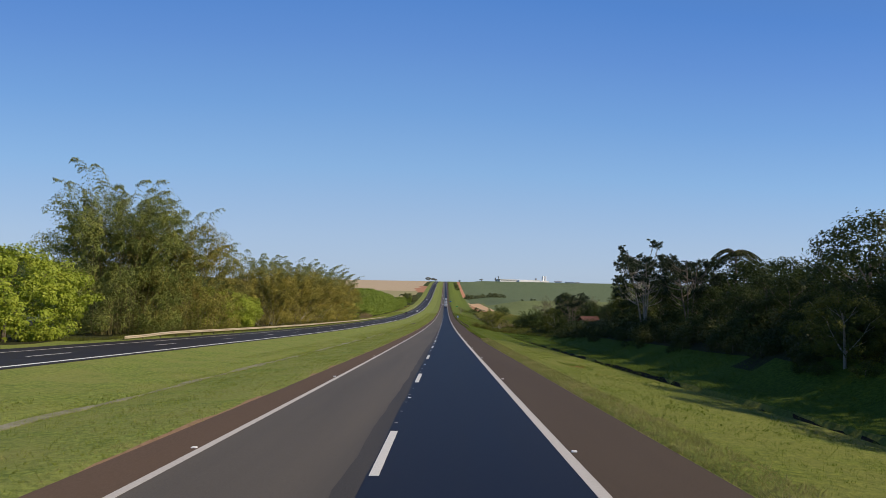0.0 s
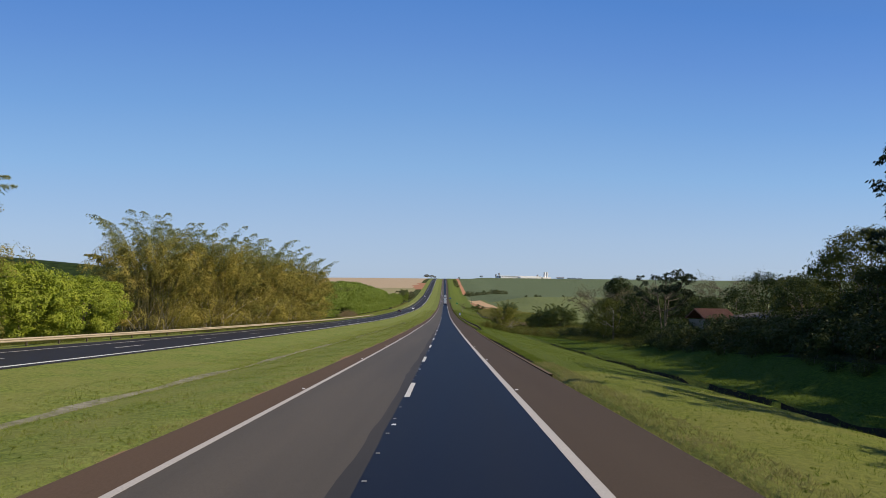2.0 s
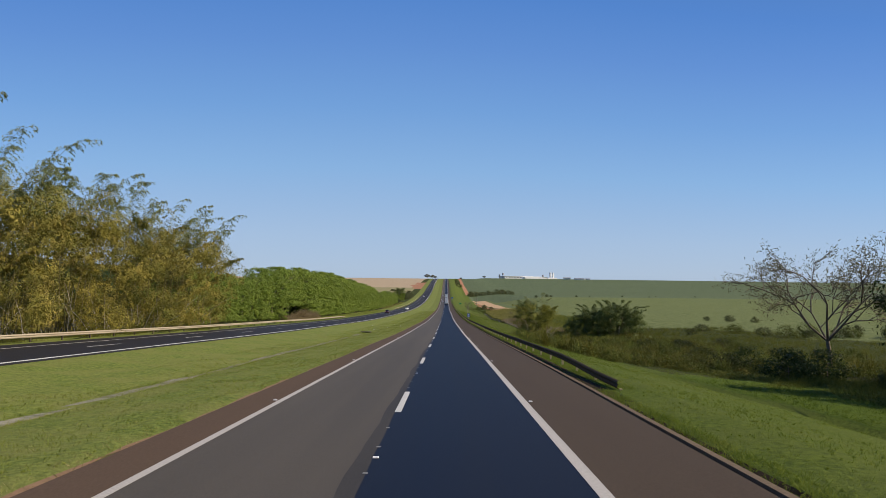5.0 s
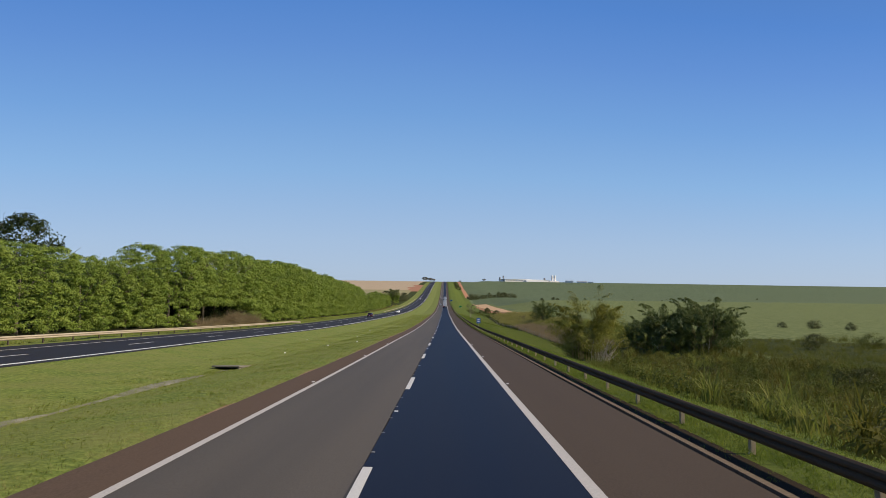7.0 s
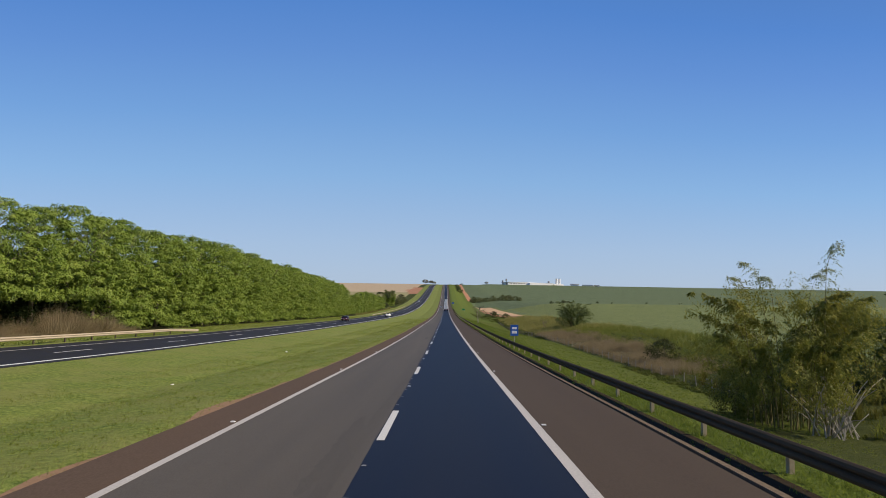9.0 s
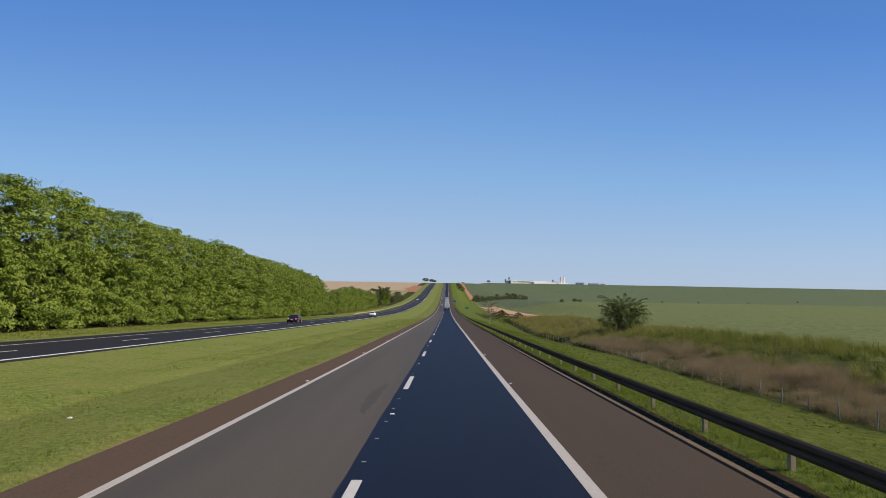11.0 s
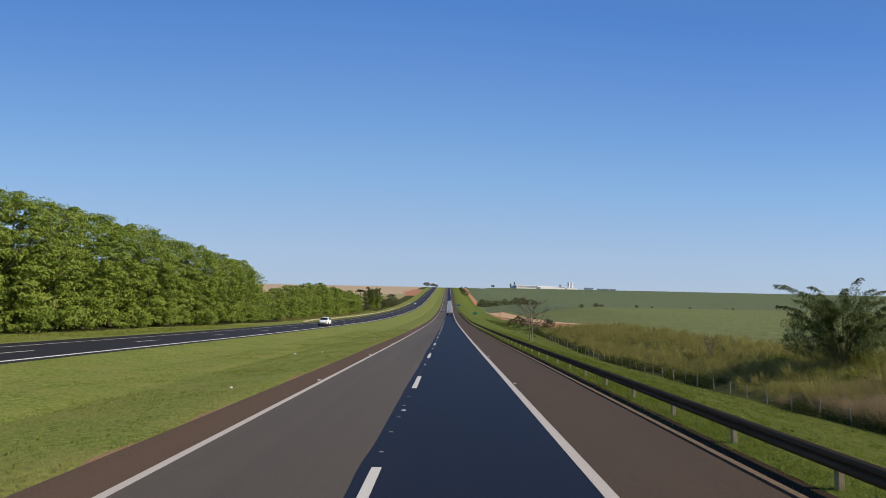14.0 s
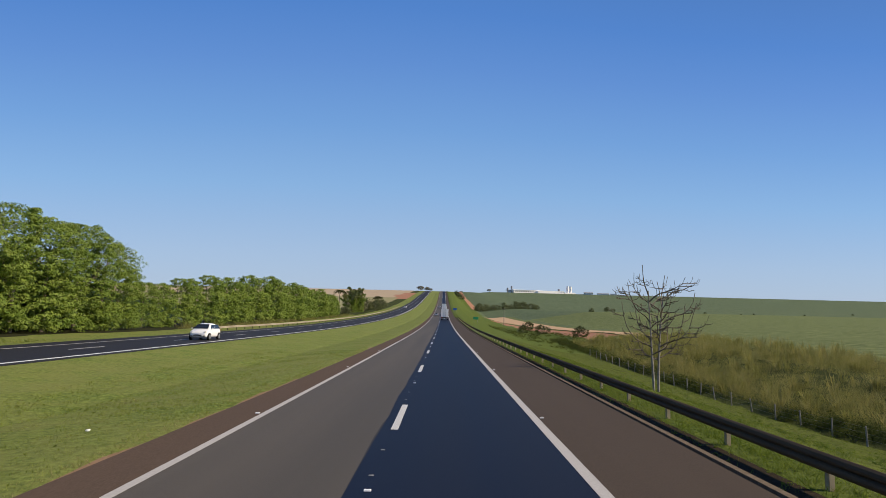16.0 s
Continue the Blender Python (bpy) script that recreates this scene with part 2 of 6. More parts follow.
# crest foliage greyed and paled, distance haze mixed into its colour
M["leaf_crest"] = foliage("haze_grey_leaf", [(0.12, 0.12, 0.09), (0.17, 0.165, 0.125), (0.22, 0.21, 0.16)], 0.8, 0.3)
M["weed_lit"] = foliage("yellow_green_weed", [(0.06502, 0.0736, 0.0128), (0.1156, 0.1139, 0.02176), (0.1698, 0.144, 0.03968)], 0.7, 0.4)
# leaf tones lowered for the backlit, shaded side of the bank trees
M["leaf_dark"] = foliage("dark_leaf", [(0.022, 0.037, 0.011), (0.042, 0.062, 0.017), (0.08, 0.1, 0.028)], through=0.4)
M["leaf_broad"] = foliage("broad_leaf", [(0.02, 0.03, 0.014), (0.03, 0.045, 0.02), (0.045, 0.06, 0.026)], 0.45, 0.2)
M["leaf_pale"] = foliage("sparse_pale_leaf", [(0.12, 0.115, 0.06), (0.18, 0.17, 0.09), (0.25, 0.23, 0.13)], 0.7, 0.3)
M["leaf_olive"] = foliage("olive_leaf", [(0.035, 0.045, 0.011), (0.055, 0.065, 0.017), (0.08, 0.085, 0.025)], through=0.25)
M["blade"] = foliage("grass_blade", [(0.15, 0.2, 0.033), (0.22, 0.26, 0.05), (0.32, 0.33, 0.1)], 0.7, 0.5)
M["verge_blade"] = foliage("verge_blade", [(0.0946, 0.1419, 0.0172), (0.1462, 0.1935, 0.0301), (0.215, 0.2408, 0.0559)], 0.7, 0.5)
M["lush_blade"] = foliage("lush_grass_blade", [(0.05, 0.09, 0.01), (0.085, 0.13, 0.016), (0.13, 0.165, 0.028)], 0.7, 0.45)
M["tall_blade"] = foliage("tall_grass_blade", [(0.0602, 0.0779, 0.01394), (0.1161, 0.1312, 0.0246), (0.1892, 0.1763, 0.04592)], 0.7, 0.45)
M["light_blade"] = foliage("light_grass_blade", [(0.1, 0.135, 0.023), (0.175, 0.2, 0.041), (0.26, 0.25, 0.072)], 0.7, 0.45)
M["straw_blade"] = foliage("straw_green_blade", [(0.15, 0.165, 0.042), (0.26, 0.25, 0.075), (0.39, 0.335, 0.135)], 0.7, 0.45)
M["dry_blade"] = foliage("dry_grass_blade", [(0.17, 0.135, 0.072), (0.265, 0.212, 0.122), (0.37, 0.3, 0.187)], 0.8, 0.45)
M["white_wall"] = surface("white_cladding", (0.7, 0.7, 0.69), (0.82, 0.82, 0.81), 0.4, 0.05, 0.6, 0.1, 0.02)
M["grey_metal"] = surface("grey_metal", (0.2, 0.2, 0.21), (0.3, 0.3, 0.31), 2, 0.3, 0.5, 0.1, 0.01)
M["tile"] = surface("clay_tile", (0.13, 0.06075, 0.0405), (0.234, 0.1148, 0.07425), 6, 1.0, 0.85, 0.4, 0.01)
M["old_roof"] = surface("old_fibre_roof", (0.05, 0.045, 0.04), (0.1, 0.085, 0.07), 5, 0.8, 0.9, 0.4, 0.02)
M["plaster"] = surface("old_plaster", (0.2, 0.155, 0.115), (0.3, 0.24, 0.18), 5, 0.7, 0.9, 0.3, 0.01)
M["red_paint"] = material("dark_red_car_paint", (0.055, 0.006, 0.01), 0.25, 0.2, 0.5)
M["white_paint"] = material("white_car_paint", (0.78, 0.78, 0.78), 0.28, 0.0, 0.5)
M["silver_paint"] = material("silver_car_paint", (0.45, 0.46, 0.47), 0.3, 0.6, 0.5)
M["rubber"] = material("tyre_rubber", (0.02, 0.02, 0.02), 0.85)
M["dark_glass"] = material("tinted_glass", (0.015, 0.018, 0.02), 0.06, 0.0, 0.6)
M["rim"] = material("alloy_rim", (0.5, 0.5, 0.5), 0.35, 0.8)
M["lens_white"] = material("clear_lamp_lens", (0.7, 0.7, 0.68), 0.15, 0.0, 0.6)
M["lens_red"] = material("red_lamp_lens", (0.4, 0.01, 0.01), 0.2, 0.0, 0.6)
M["black"] = material("black_plastic", (0.02, 0.02, 0.02), 0.6)
M["blue_sign"] = material("blue_sign_sheet", (0.02, 0.1, 0.42), 0.45)
M["sign_white"] = material("white_sign_sheet", (0.8, 0.8, 0.8), 0.5)
M["green_sign"] = material("green_sign_sheet", (0.02, 0.22, 0.1), 0.45)
M["fringe"] = foliage("straw_tuft", [(0.14, 0.17, 0.04), (0.25, 0.24, 0.09), (0.36, 0.31, 0.15)], 0.8)
M["litter"] = material("white_litter", (0.75, 0.75, 0.73), 0.6)

# ---- mesh helpers ----
def mesh_of(name, verts, faces, mat, parent=None, label="", smooth=False):
    """One mesh object from arrays; all faces have as many corners."""
    v = np.asarray(verts, dtype=np.float32).reshape(-1, 3)
    f = np.asarray(faces, dtype=np.int32)
    me = bpy.data.meshes.new(name)
    me.vertices.add(len(v))
    me.vertices.foreach_set("co", v.ravel())
    me.loops.add(f.size)
    me.loops.foreach_set("vertex_index", f.ravel())
    me.polygons.add(len(f))
    me.polygons.foreach_set("loop_start", np.arange(len(f), dtype=np.int32) * f.shape[1])
    me.update(calc_edges=True)
    me.polygons.foreach_set("use_smooth", np.full(len(f), smooth))
    for x in mat if isinstance(mat, (list, tuple)) else [mat]:
        me.materials.append(x)
    ob = new(name, me)
    ob.parent = parent
    if label:
        tagged(ob, label)
    return ob


def part(name, bm, mat, parent=None, label="", smooth=False):
    me = bpy.data.meshes.new(name)
    bm.to_mesh(me)
    bm.free()
    me.materials.append(mat)
    me.polygons.foreach_set("use_smooth", np.full(len(me.polygons), smooth))
    ob = new(name, me)
    ob.parent = parent
    if label:
        tagged(ob, label)
    return ob


def box(x0, y0, z0, x1, y1, z1, bevel=0.0):
    bm = bmesh.new()
    bmesh.ops.create_cube(bm, size=1)
    bmesh.ops.scale(bm, vec=(x1 - x0, y1 - y0, z1 - z0), verts=bm.verts)
    bmesh.ops.translate(bm, vec=((x0 + x1) / 2, (y0 + y1) / 2, (z0 + z1) / 2), verts=bm.verts)
    if bevel:
        bmesh.ops.bevel(bm, geom=bm.edges[:], offset=bevel, segments=2, affect="EDGES")
    return bm


def drum(r0, r1, h, sides=12, m=None):
    """A tapered upright cylinder from z 0 to h."""
    bm = bmesh.new()
    bmesh.ops.create_cone(bm, cap_ends=True, segments=sides, radius1=r0, radius2=r1, depth=h)
    bmesh.ops.translate(bm, vec=(0, 0, h / 2), verts=bm.verts)
    if m:
        bmesh.ops.transform(bm, matrix=m, verts=bm.verts)
    return bm


def thing(name, x, y, z, label, category, group="", rz=0, scale=1.0):
    e = new(name)
    e.empty_display_size = 0.3
    e.matrix_world = pose(x, y, z, 0, 0, rz) @ Matrix.Scale(scale, 4)
    return tagged(e, label, category, group)


# ---- the lie of the land ----
KNOTS = np.array([-300, -100, -20, 20, 60, 100, 140, 180, 220, 260, 300, 340, 380, 420, 460, 500, 560, 640, 740, 860, 1000, 1200, 1500, 1750, 1950, 2100, 2600, 5000.0])
LEVEL = np.array([8, 3.1, .6, -.7, -1.88, -2.97, -3.91, -4.67, -5.43, -6.0, -6.55, -6.83, -6.91, -6.94, -6.93, -6.78, -6.37, -5.04, -2.33, 2.5, 10.2, 23.95, 43.6, 55.0, 62.4, 63.5, 40, -60])
KNOTS = KNOTS + 3.41
SLOPE = np.gradient(LEVEL, KNOTS)


def road_z(y):
    y = np.asarray(y, dtype=float)
    k = np.clip(np.searchsorted(KNOTS, y) - 1, 0, len(KNOTS) - 2)
    h = KNOTS[k + 1] - KNOTS[k]
    u = (y - KNOTS[k]) / h
    return (2 * u**3 - 3 * u**2 + 1) * LEVEL[k] + (u**3 - 2 * u**2 + u) * h * SLOPE[k] + (3 * u**2 - 2 * u**3) * LEVEL[k + 1] + (u**3 - u**2) * h * SLOPE[k + 1]


# cross-sections: height over the road at places across, for stations along it
STATIONS = np.array([-300, 60, 90, 120, 170, 230, 300, 409, 500, 600, 850, 1000, 1150, 1500, 1800, 5000.0])
KERB_Y, KERB_OUT = [120, 175], [0.0, 0.36]
ACROSS = np.array([-45, -34, -31.2, -30.4, -19.4, -16.5, -12.2, -11.6, -11.0, -9.0, -6.6, -6.0, 4.98, 5.08, 5.24, 7.2, 9, 12, 14, 15, 15.3, 18, 21, 26, 40, 80.0])
LEFT = [0.0, 0.05, 0.1, 0.08, 0.08, -0.15, -0.37, -0.45, -0.37, -0.2, -0.02, -0.1]
RIGHT = [
    [-0.1, -0.06, -0.04, -0.15, -0.35, -0.75, -1.1, -1.55, -1.1, -0.9, 0.5, 1.9, 2.4, 3],
    [-0.1, -0.06, -0.04, -0.15, -0.35, -0.75, -1.1, -1.55, -1.1, -0.9, 0.5, 1.9, 2.4, 3],
    [-0.12, -0.08, 0.02, 0, -0.25, -0.75, -1.1, -1.55, -1.1, -0.9, 0.5, 1.7, 2, 2.4],
    [-0.1, -0.09, 0.12, 0.1, -0.25, -0.8, -1.15, -1.5, -1.2, -1, -0.4, 0.3, 0.5, 0.3],
    [-0.1, -0.07, -0.05, -0.02, -0.25, -0.85, -1.2, -1.5, -1.3, -1.4, -1.5, -1.7, -2, -2.5],
    [-0.1, -0.07, -0.05, -0.02, -0.3, -1, -1.5, -1.8, -2, -2.5, -3, -3.4, -3.6, -3.8],
    [-0.1, -0.07, -0.05, -0.02, -0.5, -1.7, -2.4, -2.8, -3, -3.7, -4, -4.5, -4.1, -3.4],
    [-0.1, -0.07, -0.05, -0.02, -0.4, -1.1, -1.5, -1.7, -1.85, -2.5, -3.1, -3.75, -1.4, -0.8],
    [-0.1, -0.07, -0.05, -0.02, -0.4, -1.2, -1.8, -2.1, -2.3, -3.1, -3.9, -4.7, -2.2, -1],
    [-0.1, -0.07, -0.05, -0.02, -0.3, -0.9, -1.2, -1.4, -1.5, -2, -2.4, -2.8, -0.8, 0],
    [-0.1, -0.05, 0.05, 0.05, -0.3, -1, -1.6, -2, -2.2, -3, -4, -5.5, -7.5, -6],
    [-0.1, -0.05, 0.05, 0.05, -0.3, -1.2, -2, -2.5, -2.8, -4, -5.5, -8, -12, -8],
    [-0.1, -0.05, 0.05, 0.05, -0.3, -1.2, -2, -2.5, -2.8, -4.5, -7, -10, -13, -11],
    [-0.1, -0.05, 0.05, 0.05, -0.3, -1, -1.5, -2, -2.2, -3, -5, -8, -12, -11],
    [-0.1, -0.05, 0.05, 0.2, 0.3, 0.3, 0.3, 0.3, 0.2, 0, 0, 0, 0, 0],
    [-0.1, -0.05, 0.05, 0.2, 0.3, 0.3, 0.3, 0.3, 0.2, 0, 0, 0, 0, 0],
]
TABLE = np.array([LEFT + r for r in RIGHT])
FIELD_Y = np.array([-300, 60, 120, 200, 300, 400, 500, 600, 700, 860, 950, 1200, 1500, 1700, 2000, 2150, 2700, 5000.0])
FIELD_Z = np.array([9, 1.5, -4, -8.0, -9.6, -8, -7.0, -5.5, -3.5, 2.5, 5.5, 10.5, 30, 45.5, 67.5, 67, 30, -60])


def kerb_out(x, y):
    """How far the shoulder's outer edge lies beyond its usual line."""
    return np.interp(y, KERB_Y, KERB_OUT) * np.clip(np.minimum(x - 4.0, 9.0 - x) / 0.7, 0, 1)


def ground_z(x, y):
    x, y = np.broadcast_arrays(np.asarray(x, dtype=float), np.asarray(y, dtype=float))
    shape = x.shape
    x, y = x.ravel(), y.ravel()
    j = np.clip(np.searchsorted(STATIONS, y) - 1, 0, len(STATIONS) - 2)
    v = np.clip((y - STATIONS[j]) / (STATIONS[j + 1] - STATIONS[j]), 0, 1)
    xi = np.clip(x - kerb_out(x, y), ACROSS[0], ACROSS[-1])
    k = np.clip(np.searchsorted(ACROSS, xi) - 1, 0, len(ACROSS) - 2)
    u = (xi - ACROSS[k]) / (ACROSS[k + 1] - ACROSS[k])
    rel = (1 - v) * ((1 - u) * TABLE[j, k] + u * TABLE[j, k + 1]) + v * ((1 - u) * TABLE[j + 1, k] + u * TABLE[j + 1, k + 1])
    near = road_z(y) + rel
    far = np.interp(y, FIELD_Y, FIELD_Z) - 0.0025 * np.clip(x - 150, 0, 3000) * np.clip(y / 1800, 0, 1)
    w = np.clip((x - 60) / 60, 0, 1)
    w = w * w * (3 - 2 * w)
    rise = np.clip((-70 - x) / 80, 0, 1)
    hill = rise * rise * (3 - 2 * rise) * (8 + 0.083 * np.clip(-x, 0, 520)) * np.interp(y, [300, 430, 620, 760], [0, 1, 1, 0])
    return ((1 - w) * near + w * far + hill).reshape(shape)


def gz(x, y):
    return float(ground_z(x, y))

# ---- ground: one sheet to the horizon ----
gx = np.unique(np.concatenate([np.array([-4000, -2500, -1500, -1000, -700, -500, -350, -250, -180, -130, -100, -80, -65, -55]), ACROSS, np.arange(-135, -50, 5.0), np.arange(-50, -31, 2.0), np.arange(-19, -6, 1.0), np.array([4.6, 5.62, 5.9]), np.arange(6, 60, 1.5), np.arange(60, 130, 6.0), np.array([140, 160, 190, 230, 280, 340, 420, 520, 650, 800, 1000, 1300, 1700, 2300, 3200, 4000])]))
gy = np.unique(np.concatenate([np.arange(-60, 520, 3.0), np.arange(520, 1000, 8.0), np.arange(1000, 2240, 20.0), np.arange(2250, 4600, 150.0), np.array([-300, -180, -100])]))
GX, GY = np.meshgrid(gx, gy)
GX = GX + np.interp(GY, KERB_Y, KERB_OUT) * np.clip(np.minimum(GX - 3.9, 7.2 - GX) / 0.6, 0, 1)
GZ = ground_z(GX, GY)
rng = np.random.default_rng(3)
soft_mask = ((GX < -6.5) & (GX > -19)) | (GX < -31.5) | (GX > 6)
GZ = GZ + np.where(soft_mask, rng.normal(0, 0.03, GX.shape) * np.clip(np.abs(GX) / 15, 0.4, 2.5), 0)
nx, ny = len(gx), len(gy)
idx = np.arange(nx * ny).reshape(ny, nx)
quads = np.stack([idx[:-1, :-1], idx[:-1, 1:], idx[1:, 1:], idx[1:, :-1]], -1).reshape(-1, 4)
ground = mesh_of("ground", np.stack([GX, GY, GZ], -1), quads, [M[k] for k in ("grass", "crop", "rough", "straw", "soil", "wood_floor", "verge", "trench", "pasture", "stubble", "lush", "verge_green", "coffee", "slope")], smooth=True)
tagged(ground, "mown verges, green fields and far tan stubble", "ground", kind="structure")
cx = ((GX[:-1, :-1] + GX[1:, 1:]) / 2).ravel()
cy = ((GY[:-1, :-1] + GY[1:, 1:]) / 2).ravel()
wob = rng.normal(0, 1.0, cx.shape)
zone = np.zeros(len(cx), dtype=np.int32)
zone[cx > 4.9] = 6
zone[(cx > 4.9) & (cy > 88 + wob * 3)] = 11
# band under grass lip and rail, its shade set by the dark soil
zone[(cx > 4.55) & (cx - kerb_out(cx, cy) < np.interp(cy, [150, 175], [5.22, 5.64])) & (cy > 95) & (cy < 720)] = 7
zone[(cx > 60 + wob * 2) & (cy > 130)] = 1
zone[(cx > 34 + wob) & (cy > 560)] = 1
zone[(cx > 17 + wob) & (cx < 60 + wob * 5 + 6 * np.sin(cy * 0.07)) & (cy > 205) & (cy < 560)] = 2
zone[(cx > 17 + wob) & (cx < 62) & (cy >= 138) & (cy <= 205)] = 2
# dark floor laid where the shade under trees and bamboo falls
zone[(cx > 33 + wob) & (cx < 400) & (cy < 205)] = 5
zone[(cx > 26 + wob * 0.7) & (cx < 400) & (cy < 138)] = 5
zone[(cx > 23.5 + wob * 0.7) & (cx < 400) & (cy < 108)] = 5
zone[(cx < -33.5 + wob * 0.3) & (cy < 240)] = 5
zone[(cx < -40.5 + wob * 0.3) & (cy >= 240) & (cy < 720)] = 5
zone[(cx < -38) & (cy > 720)] = 2
zone[(cx > 32) & (cx < 39) & (cy > 1130) & (cy < 2000)] = 4
blot = np.array([noise.noise((a * 0.02, b * 0.02, 4.0)) for a, b in zip(cx, cy)])
zone[(cx < -64 + blot * 22) & (cy < 700)] = 1
zone[(cx < -48) & (cy > 740)] = 9
zone[(cx < -48) & (cy >= 1140)] = 3
zone[(cx < -37) & (cx > -55 - blot * 14) & (cy > 1100) & (cy < 1350)] = 4
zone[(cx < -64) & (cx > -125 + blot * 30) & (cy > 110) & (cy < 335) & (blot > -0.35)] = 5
zone[(cx > 52 + blot * 20) & (cy < 214 + blot * 20)] = 1
zone[(cx > 62 + wob * 2) & (cy > 130) & (cy < 900 + cx * 0.25)] = 8
zone[(cx > 34 + wob) & (cx <= 62) & (cy > 560) & (cy < 1000)] = 8
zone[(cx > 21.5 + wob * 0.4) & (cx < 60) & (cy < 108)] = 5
zone[(cx > 15.2) & (cx < 26 + wob) & (cy < 190) & (zone != 5)] = 10
zone[(cx > 50 + blot * 8) & (cx < 66) & (cy > 285) & (cy < 560)] = 8
zone[(cx > 33 + wob * 0.5) & (cx < 41) & (cy > 590) & (cy < 900) & (blot > -0.25)] = 4
zone[(cx > 55) & (cx < 90 + blot * 30) & (cy > 214) & (cy < 332 + blot * 40)] = 2
zone[(cx < -75) & (cy > 300) & (cy < 770)] = 12
zone[(cx > 8.5 + wob * 0.3) & (cx < 26) & (cy > 296) & (cy < 560) & ((zone == 11) | (zone == 2))] = 13
ground.data.polygons.foreach_set("material_index", zone)

# ---- carriageways ----
ROAD_Y = np.concatenate([np.arange(-60, 700, 4.0), np.arange(700, 2190, 15.0)])


def strip(name, x0, x1, lift, mat, label, y=ROAD_Y, thick=0.12, wander=0.0, parent=None, seed=1, category="road", bend=(0, 0)):
    """A paved strip along the road, with its edges' thickness; its edges may wander."""
    r = np.random.default_rng(seed)
    n = len(y)
    a = x0 + (np.convolve(r.normal(0, wander, n + 4), np.ones(5) / 5, "valid") if wander else 0)
    b = x1 + (np.convolve(r.normal(0, wander, n + 4), np.ones(5) / 5, "valid") if wander else 0)
    out = np.interp(y, KERB_Y, KERB_OUT)
    a, b = np.broadcast_to(a + out * bend[0], n), np.broadcast_to(b + out * bend[1], n)
    z = road_z(y) + lift
    v = np.stack([np.stack([a, y, z - thick], -1), np.stack([a, y, z], -1), np.stack([b, y, z], -1), np.stack([b, y, z - thick], -1)], 1)
    i = np.arange(n - 1)[:, None] * 4
    f = np.concatenate([i + np.array([[k, k + 1, k + 5, k + 4]]) for k in range(3)])[:, ::-1]
    ob = mesh_of(name, v, f, mat, parent)
    if not parent:
        tagged(ob, label, category, kind="structure")
    return ob


OPP = 0.1
XR, XD, XL = 2.416, -1.184, -4.784
strip("shoulder_left", -6.05, XL - 0.02, 0.0, M["shoulder_dusty"], "narrow red-dusted asphalt shoulder beside the median", wander=0.05, seed=2)
strip("lane_left", XL - 0.02, XD - 0.1, 0.003, M["lane_old"], "worn grey-brown asphalt overtaking lane")
JOINT_Y = np.concatenate([np.arange(-60, 520, 0.8), np.arange(520, 700, 4.0), np.arange(700, 2190, 15.0)])
joint_r = np.random.default_rng(3)


def ragged(size):
    """A line that wanders at three scales along the joint."""
    k = len(JOINT_Y)
    return size * sum(np.convolve(joint_r.normal(0, w, k + m - 1), np.ones(m) / math.sqrt(m), "valid") for m, w in ((3, 0.35), (15, 0.6), (61, 0.8)))


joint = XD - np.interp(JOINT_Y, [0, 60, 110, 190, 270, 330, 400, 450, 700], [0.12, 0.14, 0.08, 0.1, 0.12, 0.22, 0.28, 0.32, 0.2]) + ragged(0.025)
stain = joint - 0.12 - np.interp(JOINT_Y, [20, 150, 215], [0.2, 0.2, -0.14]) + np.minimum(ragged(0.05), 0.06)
for k, (x, y0, y1, w) in enumerate(((-2.0, 267, 274.5, 0.2), (-1.62, 262, 288, 0.13), (-1.9, 330, 337, 0.16))):
    along = np.linspace(y0, y1, 40)
    stain_r = np.random.default_rng(90 + k)
    lobe = np.sin(np.linspace(0, np.pi, 40)) ** 0.7 * w
    wave = np.cumsum(stain_r.normal(0, 0.02, 40))
    strip("oil_stain", x + wave - lobe - stain_r.uniform(0, 0.05, 40), x + wave + lobe + stain_r.uniform(0, 0.05, 40), 0.0042 + 0.0004 * k, M["oil"], "faint dark oil stain on the old asphalt", y=along, thick=0.002)
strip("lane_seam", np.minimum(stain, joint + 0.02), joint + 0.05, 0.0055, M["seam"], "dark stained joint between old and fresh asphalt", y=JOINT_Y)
strip("lane_right", joint, XR + 0.02, 0.0065, M["lane_new"], "fresh dark asphalt driving lane", y=JOINT_Y)
strip("shoulder_right", XR + 0.02, 4.78, 0.0, M["shoulder"], "wide red-brown asphalt shoulder", wander=0.03, seed=5, bend=(0, 1))
strip("opposite_carriageway", -30.2, -19.6, OPP, M["lane_far"], "dark asphalt of the opposite carriageway", wander=0.04, seed=6)


def line(name, x, w, lift, label, y=ROAD_Y, paint="paint"):
    return strip(name, x - w / 2, x + w / 2, lift, M[paint], label, y, thick=0.003, category="road marking")


line("edge_line_left", XL, 0.17, 0.009, "solid white edge line at the median side")
line("edge_line_right", XR, 0.22, 0.012, "solid white edge line at the shoulder")
line("opposite_edge_line_near", -20.42, 0.31, OPP + 0.007, "solid white edge line of the opposite carriageway", paint="paint_fresh")
line("opposite_edge_line_far", -27.65, 0.2, OPP + 0.007, "solid white outer edge line of the opposite carriageway")


